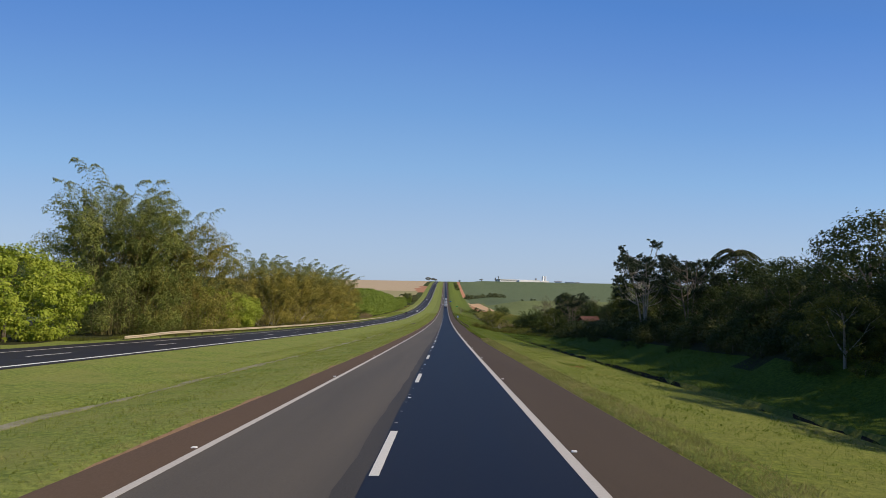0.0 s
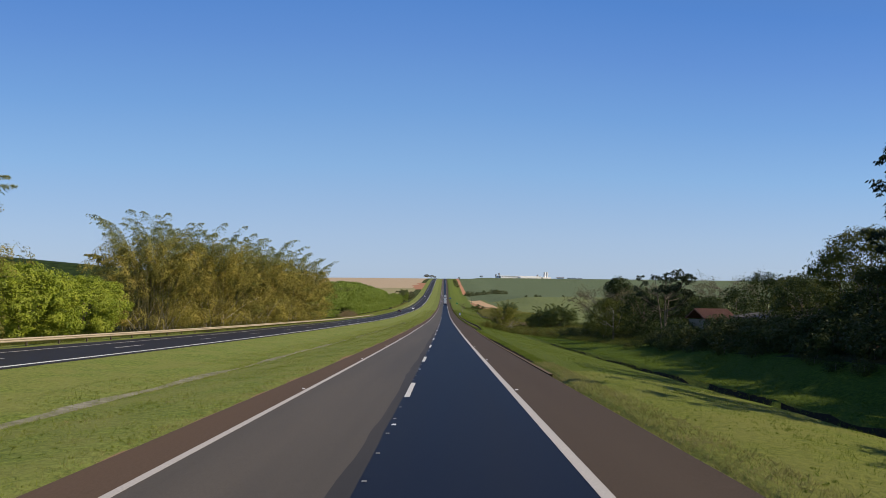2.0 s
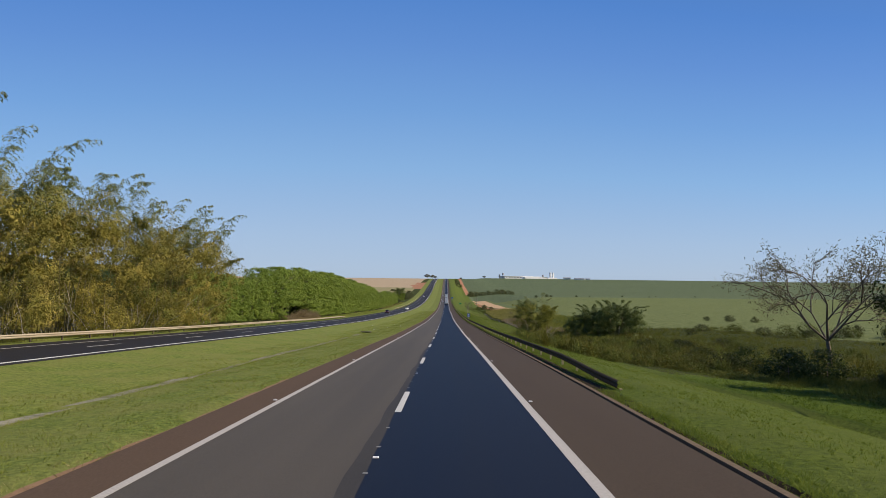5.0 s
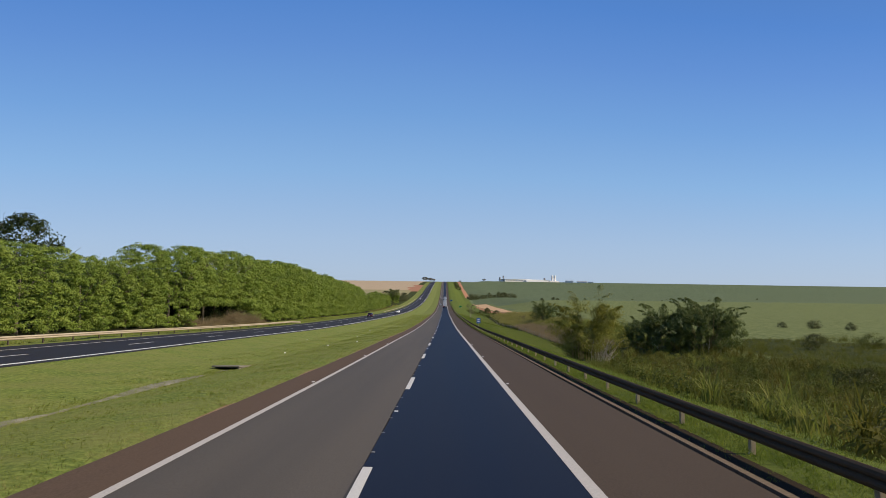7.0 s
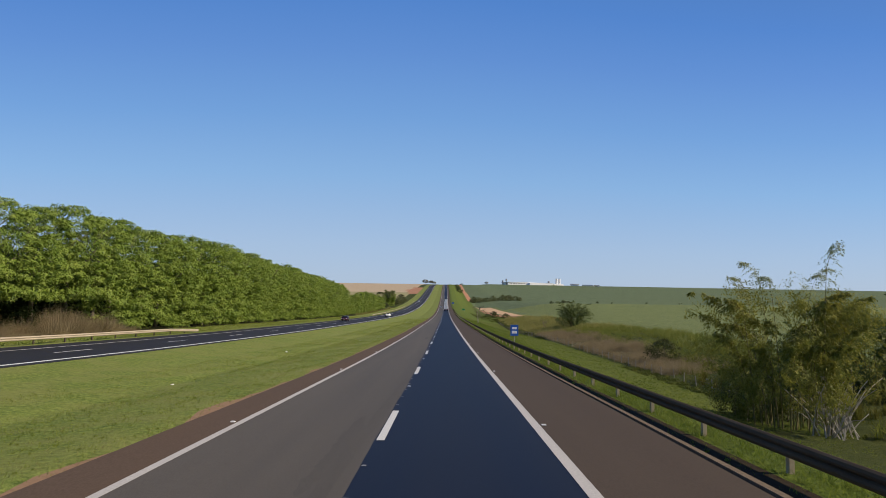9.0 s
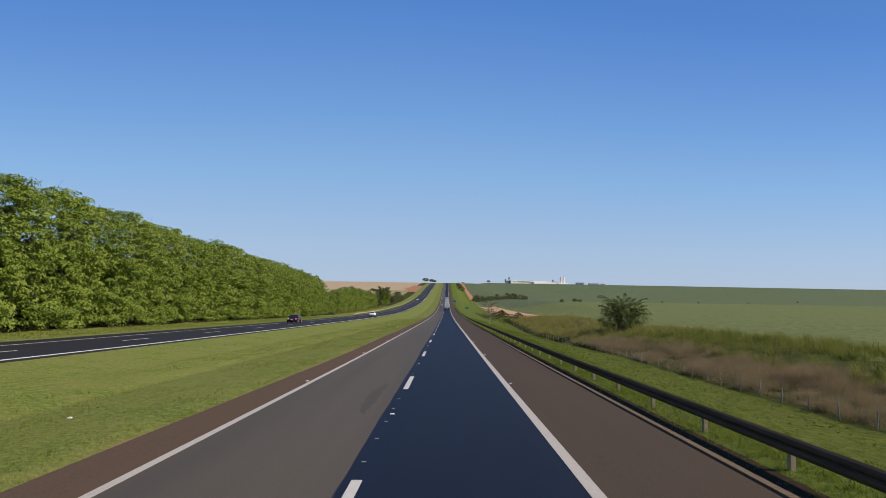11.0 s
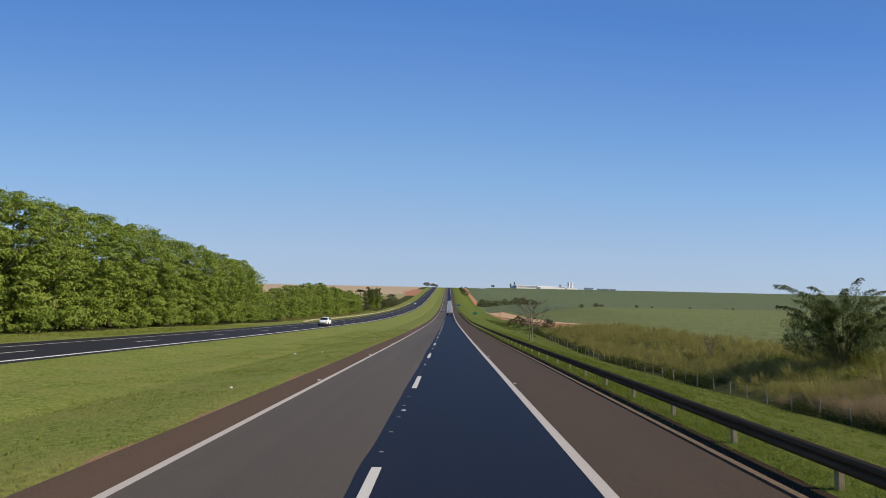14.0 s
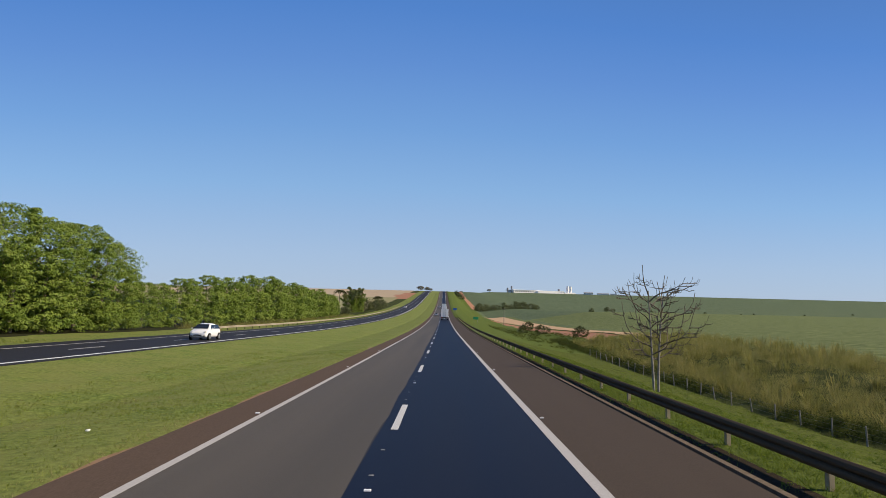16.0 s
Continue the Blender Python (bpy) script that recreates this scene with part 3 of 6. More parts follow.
def dashes(name, x, lift, y0, label, flecks=False):
    me = []
    top = tagged(new(name), label, "road marking", kind="structure")
    for k in range(-3, 100):
        y = y0 + 16 * k
        yy = np.linspace(y - 0.1, y + 4.2, 3)
        z = road_z(yy) + lift
        v = [(x + s * 0.085, a, b + h) for a, b in zip(yy, z) for s, h in ((-1, -0.003), (-1, 0), (1, 0), (1, -0.003))]
        f = [(i + k2 + 4, i + k2 + 5, i + k2 + 1, i + k2) for i in (0, 4) for k2 in range(3)]
        mesh_of("dash", v, [q[::-1] for q in f], M["paint_dash"], top)
        if flecks and y < 520:
            for q in range(5):
                o = part("paint_fleck", box(-0.04, -0.035, -0.004, 0.04, 0.035, 0.004), M["paint_worn"], top) if not me else new("paint_fleck", me[0])
                me.append(o.data)
                o.parent = top
                yy = y + 5.4 + 2.05 * q
                o.location = (x - 0.05, yy, float(road_z(yy)) + lift)


for k, (dx, y0, y1, w) in enumerate(((-0.1, 253.6, 258.2, 0.009), (-0.05, 253.0, 254.6, 0.006), (0.0, 253.4, 255.6, 0.007), (0.05, 254.0, 255.9, 0.005))):
    strip("paint_smear", XD + dx - w, XD + dx + w, 0.009 + 0.0006 * k, M["paint_worn"], "smeared white paint trailing from a lane dash", y=np.linspace(y0, y1, 17), thick=0.003, wander=0.03, seed=80 + k, category="road marking")
dashes("lane_dashes", XD, 0.012, 15.38, "broken white line between the lanes", True)
dashes("opposite_lane_dashes", -24.03, OPP + 0.007, 9.0, "broken white line of the opposite carriageway")

# ---- steel beam barriers ----
def w_beam(name, x, y0, y1, lift, side, label, rail_mat, h=0.64, post_mat=None, step=4.0):
    """A W-beam barrier along the road; side: +1 where its face looks to -x."""
    top = thing(name, 0, 0, 0, label, "guardrail")
    y = np.arange(y0, y1 + 0.1, step)
    base = road_z(y) + lift
    ramp_end = np.clip(np.minimum(y - y0, y1 - y) / 10, 0.2, 1)
    prof = [(0.0, 0.0), (-0.05, 0.03), (-0.07, 0.08), (-0.06, 0.12), (-0.005, 0.155), (-0.06, 0.19), (-0.07, 0.23), (-0.05, 0.28), (0.0, 0.31)]
    prof = prof + [(a + 0.012, b) for a, b in prof[::-1]]
    n = len(prof)
    v = np.array([[(x + side * a, yy, z + (h - 0.31) * e + b) for a, b in prof] for yy, z, e in zip(y, base, ramp_end)])
    i = np.arange(len(y) - 1)[:, None, None] * n
    k = np.arange(n)[None, :, None]
    k2 = (k + 1) % n
    f = np.concatenate([i + k, i + k2, i + k2 + n, i + k + n], -1).reshape(-1, 4)
    mesh_of("beam", v, f if side < 0 else f[:, ::-1], rail_mat, top)
    c = 0.07
    me = None
    for yy, z, e in zip(y, base, ramp_end):
        if me is None:
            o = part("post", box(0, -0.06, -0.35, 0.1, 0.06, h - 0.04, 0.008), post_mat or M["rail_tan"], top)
            me = o.data
        else:
            o = new("post", me)
            o.parent = top
        o.location = (x + (0.025 if side > 0 else -0.125), yy, z - h * (1 - e))
    return top


# rail is darkened as the shaded beam face, rail_tan lightened as sunlit posts
M["rail"] = surface("shaded_rail", (0.085, 0.058, 0.034), (0.15, 0.105, 0.064), 6, 0.6, 0.9, 0.2, 0.003, (1, 0.1, 1), spec=0.06)
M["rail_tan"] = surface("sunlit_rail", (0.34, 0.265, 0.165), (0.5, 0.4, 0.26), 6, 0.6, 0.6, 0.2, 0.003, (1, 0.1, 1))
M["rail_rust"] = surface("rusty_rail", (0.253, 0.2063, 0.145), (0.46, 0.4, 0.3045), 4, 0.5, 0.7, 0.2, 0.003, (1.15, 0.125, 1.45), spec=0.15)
M["old_post"] = surface("dark_old_post", (0.05, 0.04, 0.03), (0.11, 0.09, 0.07), 8, 0.9, 0.9, 0.3, 0.004, spec=0.1)
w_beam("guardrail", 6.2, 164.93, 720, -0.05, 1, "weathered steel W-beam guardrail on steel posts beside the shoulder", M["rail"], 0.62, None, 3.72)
w_beam("guardrail", -31.2, 66, 340, 0.1, -1, "weathered steel guardrail beyond the opposite carriageway", M["rail_rust"], 0.64, M["old_post"])
w_beam("guardrail", -31.2, 528, 900, 0.1, -1, "weathered steel guardrail beyond the opposite carriageway", M["rail_rust"], 0.64, M["old_post"])

# ---- branches and leaves ----
def tubes(paths, sides=5):
    """Tapered tubes: each path is (points, radii). Returns vertices and quads."""
    vs, fs, n0 = [], [], 0
    for pts, rad in paths:
        p = np.asarray(pts, dtype=float)
        d = np.gradient(p, axis=0)
        d /= np.linalg.norm(d, axis=1)[:, None] + 1e-9
        ref = np.where(np.abs(d[:, 2:3]) > 0.9, np.array([[1.0, 0, 0]]), np.array([[0, 0, 1.0]]))
        u = np.cross(d, ref)
        u /= np.linalg.norm(u, axis=1)[:, None] + 1e-9
        w = np.cross(d, u)
        a = np.linspace(0, 2 * np.pi, sides, endpoint=False)
        ring = p[:, None] + np.asarray(rad)[:, None, None] * (np.cos(a)[None, :, None] * u[:, None] + np.sin(a)[None, :, None] * w[:, None])
        vs.append(ring.reshape(-1, 3))
        i = np.arange(len(p) - 1)[:, None, None] * sides
        k = np.arange(sides)[None, :, None]
        k2 = (k + 1) % sides
        fs.append(np.concatenate([i + k, i + k2, i + k2 + sides, i + k + sides], -1).reshape(-1, 4) + n0)
        n0 += len(p) * sides
    return np.concatenate(vs), np.concatenate(fs)


def leaves(r, c, facing, length, width, loose=0.36):
    """Leaves at the points c, whose upper sides look the way of `facing`, tips hanging."""
    n = len(c)
    unit = lambda q: q / (np.linalg.norm(q, axis=1)[:, None] + 1e-9)
    up = unit(unit(facing) + r.normal(0, loose, (n, 3)))
    a = r.normal(0, 1, (n, 3)) + np.array([0, 0, -0.8])
    a = unit(a - up * (a * up).sum(1)[:, None])
    s = np.cross(up, a)
    L = (length * r.uniform(0.65, 1.35, n))[:, None]
    W = (width * r.uniform(0.7, 1.3, n))[:, None]
    v = np.stack([c - a * L * 0.4 - s * W / 2, c - a * L * 0.4 + s * W / 2, c + a * L * 0.65], 1)
    return v.reshape(-1, 3), np.arange(3 * n).reshape(-1, 3)


def spikes(r, c, along, length, width, across=None):
    """Blades of grass or bamboo: one slim triangle each."""
    n = len(c)
    a = along / (np.linalg.norm(along, axis=1)[:, None] + 1e-9)
    s = np.cross(a, r.normal(0, 1, (n, 3))) if across is None else across
    s /= np.linalg.norm(s, axis=1)[:, None] + 1e-9
    L = (length * r.uniform(0.7, 1.3, n))[:, None]
    W = (width * r.uniform(0.7, 1.3, n))[:, None]
    v = np.stack([c - s * W / 2, c + s * W / 2, c + a * L], 1)
    return v.reshape(-1, 3), np.arange(3 * n).reshape(-1, 3)


def blades(r, c, along, length, width, fold=0.25, level=None):
    """Leaves at the points c, pointing the way of `along`: two-triangle diamonds, bent at the middle; level: how loosely they lie flat."""
    n = len(c)
    a = along / (np.linalg.norm(along, axis=1)[:, None] + 1e-9)
    s = np.cross(a, r.normal(0, 1, (n, 3)) if level is None else np.array([0, 0, 1.0]) + r.normal(0, level, (n, 3)))
    s /= np.linalg.norm(s, axis=1)[:, None] + 1e-9
    if level is not None:
        return spikes(r, c, a, length, width, s)
    nrm = np.cross(a, s)
    L = (length * r.uniform(0.7, 1.3, n))[:, None]
    W = (width * r.uniform(0.7, 1.3, n))[:, None]
    v = np.stack([c, c + a * L * 0.5 + s * W / 2 - nrm * L * fold * 0.2, c + a * L, c + a * L * 0.5 - s * W / 2 - nrm * L * fold * 0.2], 1)
    return v.reshape(-1, 3), np.arange(4 * n).reshape(-1, 4)


def clumps(r, n_clumps, rx, ry, z0, z1, shape, clump_r, per, flat=0.75, up=0.0, front=0.0, rough=0.17):
    """Points on small leaf clumps laid over an uneven crown, and the way their leaves face. shape(h) gives the crown's relative radius at height 0..1; front: the share set on the +x side."""
    h = r.uniform(0, 1, n_clumps)
    a = r.uniform(0, 2 * np.pi, n_clumps)
    a = np.where(r.uniform(0, 1, n_clumps) < front, r.uniform(-1.75, 1.75, n_clumps), a)
    k = np.clip(r.normal(0.88, rough, n_clumps), 0.3, 1.15) * shape(h)
    p1, p2 = r.uniform(0, 6.3, 2)
    k = k * (0.93 + 0.13 * np.sin(3 * a + p1 + 5 * h) * np.sin(9 * h + p2 + 2 * a))
    c = np.stack([rx * k * np.cos(a), ry * k * np.sin(a), z0 + (z1 - z0) * h], -1)
    out = np.stack([np.cos(a) * rx * k, np.sin(a) * ry * k, (h - 0.4) * (z1 - z0) * 0.6], -1)
    out /= np.linalg.norm(out, axis=1)[:, None] + 1e-9
    d = r.normal(0, 1, (n_clumps, per, 3))
    d /= np.linalg.norm(d, axis=2)[..., None]
    q = r.uniform(0.55, 1.0, (n_clumps, per, 1)) ** 0.5 * (clump_r * r.uniform(0.5, 1.45, (n_clumps, 1, 1)))
    d[..., 2] = np.where(r.uniform(0, 1, d.shape[:2]) < up, np.abs(d[..., 2]), d[..., 2])
    p = c[:, None] + d * q * np.array([1, 1, flat])
    o = d * 0.75 + out[:, None] * 0.45 + np.array([0, 0, 0.5])
    return p.reshape(-1, 3), o.reshape(-1, 3)


def plumes(r, n, wide, z0, z1, crown, length, thick, per):
    """Points on arching, nodding feathers of foliage set round a fan of stems, and the way their leaves face."""
    q = r.uniform(0, 1, n) ** 1.25
    a = r.uniform(0, 2 * np.pi, n)
    k = wide * crown(q) * np.sqrt(r.uniform(0.12, 1, n))
    out = np.stack([np.cos(a), np.sin(a), 0 * a], -1)[:, None]
    side = np.stack([-np.sin(a), np.cos(a), 0 * a], -1)[:, None]
    up = np.array([0, 0, 1.0])
    c = np.stack([k * np.cos(a), k * np.sin(a), z0 + (z1 - z0) * q], -1)[:, None]
    L = (length * r.uniform(0.65, 1.35, n))[:, None]
    t = r.uniform(0, 1, (n, per))
    mid = c + out * (L * (0.62 * t + 0.1 * t**2))[..., None] + up * (L * (1.0 * t - 0.85 * t**2))[..., None]
    th = r.uniform(0, 2 * np.pi, (n, per))
    ring = side * np.cos(th)[..., None] + up * np.sin(th)[..., None]
    wide_here = (thick * r.uniform(0.75, 1.3, n))[:, None] * (0.3 + 0.7 * np.sin(np.pi * np.clip(t * 0.9 + 0.05, 0, 1))) * np.sqrt(r.uniform(0.3, 1, (n, per)))
    pts = mid + ring * wide_here[..., None]
    return pts.reshape(-1, 3), (ring + up * 0.5 + out * 0.45).reshape(-1, 3)


def limbs(r, height, spread, n, r0, start=0.25, levels=2):
    """A trunk with forking limbs, as tube paths, and the limbs' ends."""
    paths, ends = [], []
    t = np.linspace(0, 1, 7)
    bend = np.cumsum(r.normal(0, 0.04, (7, 2)) * height / 6, 0) * t[:, None]
    trunk = np.stack([bend[:, 0], bend[:, 1], t * height * 0.8 - 0.3], -1)
    paths.append((trunk, r0 * (1 - 0.75 * t)))
    todo = []
    for i in range(n):
        k = start + (1 - start) * r.uniform(0, 1)
        b = np.array([np.interp(k, t, trunk[:, j]) for j in range(3)])
        a = 2 * np.pi * (i / n + r.uniform(-0.1, 0.1))
        todo.append((b, a, height * (1 - 0.6 * k) * 0.55, r0 * (1 - 0.7 * k) * 0.5, 1))
    while todo:
        b, a, ln, rad, lv = todo.pop()
        s = np.linspace(0, 1, 5)
        dirn = np.array([np.cos(a) * spread, np.sin(a) * spread, r.uniform(0.4, 1.0)])
        dirn /= np.linalg.norm(dirn)
        p = b + dirn * ln * s[:, None] + np.stack([np.zeros(5), np.zeros(5), 0.15 * ln * s**2], -1) + np.cumsum(r.normal(0, 0.03 * ln, (5, 3)), 0) * s[:, None]
        paths.append((p, rad * (1 - 0.7 * s)))
        ends.append(p[-1])
        if lv < levels:
            for _ in range(3):
                k = r.integers(1, 5)
                todo.append((p[k], a + r.uniform(-1.1, 1.1), ln * r.uniform(0.4, 0.7), rad * 0.45, lv + 1))
    return paths, np.array(ends)


def finish(root, paths, bark, leaf_v, leaf_f, leaf_mat, trunk_name="trunk", crown_name="crown", sides=5):
    v, f = tubes(paths, sides)
    wood = mesh_of(trunk_name, v, f, bark, root, smooth=True)
    if trunk_name == "stem":
        tagged(wood, kind="stuff")
    if leaf_v is not None:
        mesh_of(crown_name, leaf_v, leaf_f, leaf_mat, root)
    return root


def broadleaf(seed, h, rad, mat, n=170, per=34, leaf=0.3, low=0.15, clump=0.7, bark="bark", name="tree", label="", shape=None, group="", limb_n=6, flat=0.75, up=0.0, levels=2, front=0.0, rough=0.17):
    r = np.random.default_rng(seed)
    root = thing(name, 0, 0, 0, label, "tree", group)
    paths, ends = limbs(r, h, 0.9, limb_n, 0.04 * h**0.8, levels=levels)
    shape = shape or (lambda q: np.sqrt(np.clip(1 - (2 * q - 0.9) ** 2 * 0.9, 0.05, 1)))
    p, o = clumps(r, n, rad, rad, h * low, h, shape, clump, per, flat, up, front, rough)
    v, f = leaves(r, p, o, leaf, leaf * 0.62)
    return finish(root, paths, M[bark], v, f, M[mat])


def bamboo(seed, h, spread, mat, culms=46, per=240, name="bamboo_clump", label="", base_r=1.6, leaf=0.42, thick=0.22, low=0.1, bare=0, bare_turn=(0, 6.28), tall=0.3, spray=1.0, gap=-0.12, frond=44, tip_mat="leaf_bamboo_tip", body=0, body_r=1.3, body_low=0.08, body_per=150, body_top=0.93):
    """Culms that fan out and nod at the tip, hung with drooping sprays of narrow leaves; bare: dead stems among them; tall: the share that rises above the rest; body: leafy masses round the culms."""
    r = np.random.default_rng(seed)
    root = thing(name, 0, 0, 0, label, "bamboo")
    paths, dead = [], []
    t = np.linspace(0, 1, 12)
    groups = ([], [], [], [])
    m = 15
    for i in range(culms):
        a = r.uniform(0, 2 * np.pi)
        top = r.uniform() < tall
        hh = h * (r.uniform(0.98, 1.3) if top else r.uniform(0.45, 0.95))
        lean = spread * r.uniform(0.25, 1.05) * (0.7 if top else 1) * hh / h
        b = np.array([np.cos(a), np.sin(a), 0]) * base_r * r.uniform(0.1, 1)
        hook = np.clip(t - 0.72, 0, 1)
        out = lean * (0.25 * t + 0.75 * t**2.4) + hh * 0.22 * hook**1.2
        z = hh * (t - 1.5 * hook**1.7)
        side = r.normal(0, 0.07) * hh * t**2
        p = b + np.stack([np.cos(a) * out - np.sin(a) * side, np.sin(a) * out + np.cos(a) * side, z - 0.2], -1)
        paths.append((p, 0.035 * (1 - 0.8 * t)))
        n = per // m
        k = np.sort(low + (1 - low) * r.uniform(0, 1, n) ** (0.75 if top else 0.9))
        c = np.stack([np.interp(k, t, p[:, j]) for j in range(3)], -1)
        keep = np.array([noise.noise((q[0] * 0.27, q[1] * 0.27, q[2] * 0.27 + seed)) > gap for q in c]) | (k > 0.8)
        k, c = k[keep], c[keep]
        n = len(k)
        az = a + r.normal(0, 1.1, n)
        ln = spray * r.uniform(0.8, 1.7, n) * np.where(k > 0.7, 1.15 - k, 0.55) / 0.5
        s = r.uniform(0.1, 1, (n, m))
        fall = r.uniform(0.5, 1.1, n)[:, None]
        d = np.stack([np.cos(az), np.sin(az)], -1)[:, None] * (ln[:, None] * s * (1 - 0.25 * s))[..., None]
        q = np.concatenate([c[:, None, :2] + d, (c[:, 2:3] + ln[:, None] * (0.35 * s - fall * s**2))[..., None]], -1)
        q = q + r.normal(0, 0.09 * spray, q.shape)
        o = np.stack([np.cos(az)[:, None] * (1 - 0.5 * s), np.sin(az)[:, None] * (1 - 0.5 * s), 0.35 - 2 * fall * s], -1) + r.normal(0, 0.45, q.shape)
        side_leaf = (k < 0.66) if top else (k < 0.9)
        groups[0].append(q[side_leaf].reshape(-1, 3))
        groups[1].append(o[side_leaf].reshape(-1, 3))
        # the nodding tip: a feather of short twigs to both sides
        twigs = frond if top else frond // 2
        k = np.sort(r.uniform(0.58 if top else 0.72, 1, twigs))
        c = np.stack([np.interp(k, t, p[:, j]) for j in range(3)], -1)
        az = a + np.where(np.arange(twigs) % 2, 1, -1) * r.normal(1.25, 0.5, twigs)
        ln = hh * 0.052 * r.uniform(0.6, 1.3, twigs) * np.interp(k, [0.58, 0.75, 1], [0.8, 1, 0.35])
        s = r.uniform(0.05, 1, (twigs, 15))
        d = np.stack([np.cos(az), np.sin(az)], -1)[:, None] * (ln[:, None] * s)[..., None]
        q = np.concatenate([c[:, None, :2] + d, (c[:, 2:3] + ln[:, None] * (0.3 * s - 0.75 * s**2))[..., None]], -1) + r.normal(0, 0.05, (twigs, 15, 3))
        o = np.stack([np.cos(az)[:, None] + 0 * s, np.sin(az)[:, None] + 0 * s, 0.1 - 1.3 * s], -1) + r.normal(0, 0.35, q.shape)
        groups[2 if top else 0].append(q.reshape(-1, 3))
        groups[3 if top else 1].append(o.reshape(-1, 3))
    if body:
        crown = lambda q: 0.62 + 0.38 * np.sin(np.pi * np.clip(q * 0.85 + 0.12, 0, 1))
        wide = base_r + spread * 0.55
        q, o = plumes(r, body, wide, h * body_low, h * body_top, crown, body_r * 2.2, body_r * 0.72, body_per)
        q[:, 2] = np.maximum(q[:, 2], 0.2)
        mass_v, mass_f = leaves(r, q, o, leaf * 0.95, leaf * thick, 0.24)
        mesh_of("leaf_mass", mass_v, mass_f, M[mat], root)
    c = np.concatenate(groups[0])
    c[:, 2] = np.maximum(c[:, 2], 0.25)
    v, f = blades(r, c, np.concatenate(groups[1]), leaf, leaf * thick * 1.3, level=0.55)
    for i in range(bare):
        a = r.uniform(*bare_turn)
        ln = r.uniform(0.15, 0.46) * h
        u = np.linspace(0, 1, 6)
        tip = np.array([r.normal(0.05, 0.32), r.normal(0, 0.32), 0]) * ln
        p = np.array([np.cos(a), np.sin(a), 0]) * base_r * r.uniform(0.7, 1.35) + u[:, None] * tip + np.stack([0 * u, 0 * u, ln * (u - 0.3 * u**2) - 0.1], -1) + np.cumsum(r.normal(0, 0.06, (6, 3)), 0) * u[:, None]
        v3, f3 = tubes([(p, 0.04 * (1 - 0.55 * u))], 5)
        mesh_of("dead_stem", v3, f3, M["dead_culm"], root)
    if any(len(x) for x in groups[2]):
        v2, f2 = blades(r, np.concatenate(groups[2]), np.concatenate(groups[3]), leaf * 0.66, leaf * thick * 0.85, level=0.6)
        tagged(mesh_of("plume", v2, f2, M[tip_mat], root), "pale green feathery nodding tips", kind="stuff")
    return finish(root, paths, M["culm"], v, f, M[mat], "stem", "foliage", 4)


def place(source, spots):
    """The first spot takes the thing itself, the others copies: (x, y, turn, scale)."""
    for i, (x, y, rz, s) in enumerate(spots):
        m = pose(x, y, gz(x, y) - 0.05, 0, 0, rz)
        if i == 0:
            source.matrix_world = m @ Matrix.Scale(s, 4)
        else:
            o = copy_thing(source, m)
            o.scale = (s, s, s)


def spread_over(sources, spots):
    for k, src in enumerate(sources):
        mine = spots[k :: len(sources)]
        if mine:
            place(src, mine)


# hedge of bright trees beyond the opposite carriageway
r = np.random.default_rng(11)
hedge_shape = lambda q: np.sqrt(np.clip(1 - np.clip((q - 0.5) / 0.52, 0, 1) ** 2.2, 0.02, 1))
row = [broadleaf(100 + k, 12.2, 4.6, "leaf_bright", 340, 56, 0.235, 0.02, 0.66, name="roadside_tree", label="bright green leafy tree in a dense tall row", shape=hedge_shape, group="dense tree row", limb_n=5, flat=0.55, up=0.6, front=0.6, rough=0.17) for k in range(4)]
HEDGE_Y = [236, 284, 298, 330, 400, 525, 536, 545, 556, 600, 640, 690, 720]
HEDGE_H = [0.8, 0.79, 1.05, 1.2, 1.28, 1.07, 0.82, 0.53, 0.77, 0.86, 0.88, 0.75, 0.56]
spots = [(-46.0 + r.uniform(-0.7, 0.7), y + r.uniform(-1, 1), r.uniform(-38, 38), np.interp(y, HEDGE_Y, HEDGE_H) * (r.uniform(0.95, 1.05) if y < 530 else r.uniform(0.86, 1.1))) for y in np.arange(238, 722, 6.0)]
far_row = [broadleaf(120 + k, 12.2, 4.6, "leaf_bright", 210, 32, 0.42, 0.02, 0.75, name="roadside_tree", label="bright green leafy tree in a dense tall row", shape=hedge_shape, group="dense tree row", limb_n=4, flat=0.55, up=0.6, front=0.6, rough=0.17) for k in range(2)]
spread_over(far_row, [q for q in spots if q[1] > 548])
spread_over(row, [q for q in spots if q[1] <= 548 and not 306 < q[1] < 338])
tall_row = broadleaf(110, 12.2, 4.6, "leaf_bright", 290, 56, 0.24, 0.27, 0.66, name="roadside_tree", label="bright green tree with bare lower stems in the row", shape=hedge_shape, group="dense tree row", limb_n=6, flat=0.55, up=0.6, front=0.6, rough=0.17)
place(tall_row, [q for q in spots if 306 < q[1] < 338])
bush = [broadleaf(140 + k, 6.8, 5.4, "leaf_lime", 240, 120, 0.22, 0.02, 0.75, name="roadside_bush", label="broad rounded bright green bush", limb_n=5) for k in range(2)]
spread_over(bush, [(-39.5, 61, 0, 1.2), (-40, 118, 80, 1.0), (-44, 119, 10, 1.05), (-42, 132, 150, 0.95), (-41, 46, 200, 1.25), (-45, 126, 20, 0.9)])

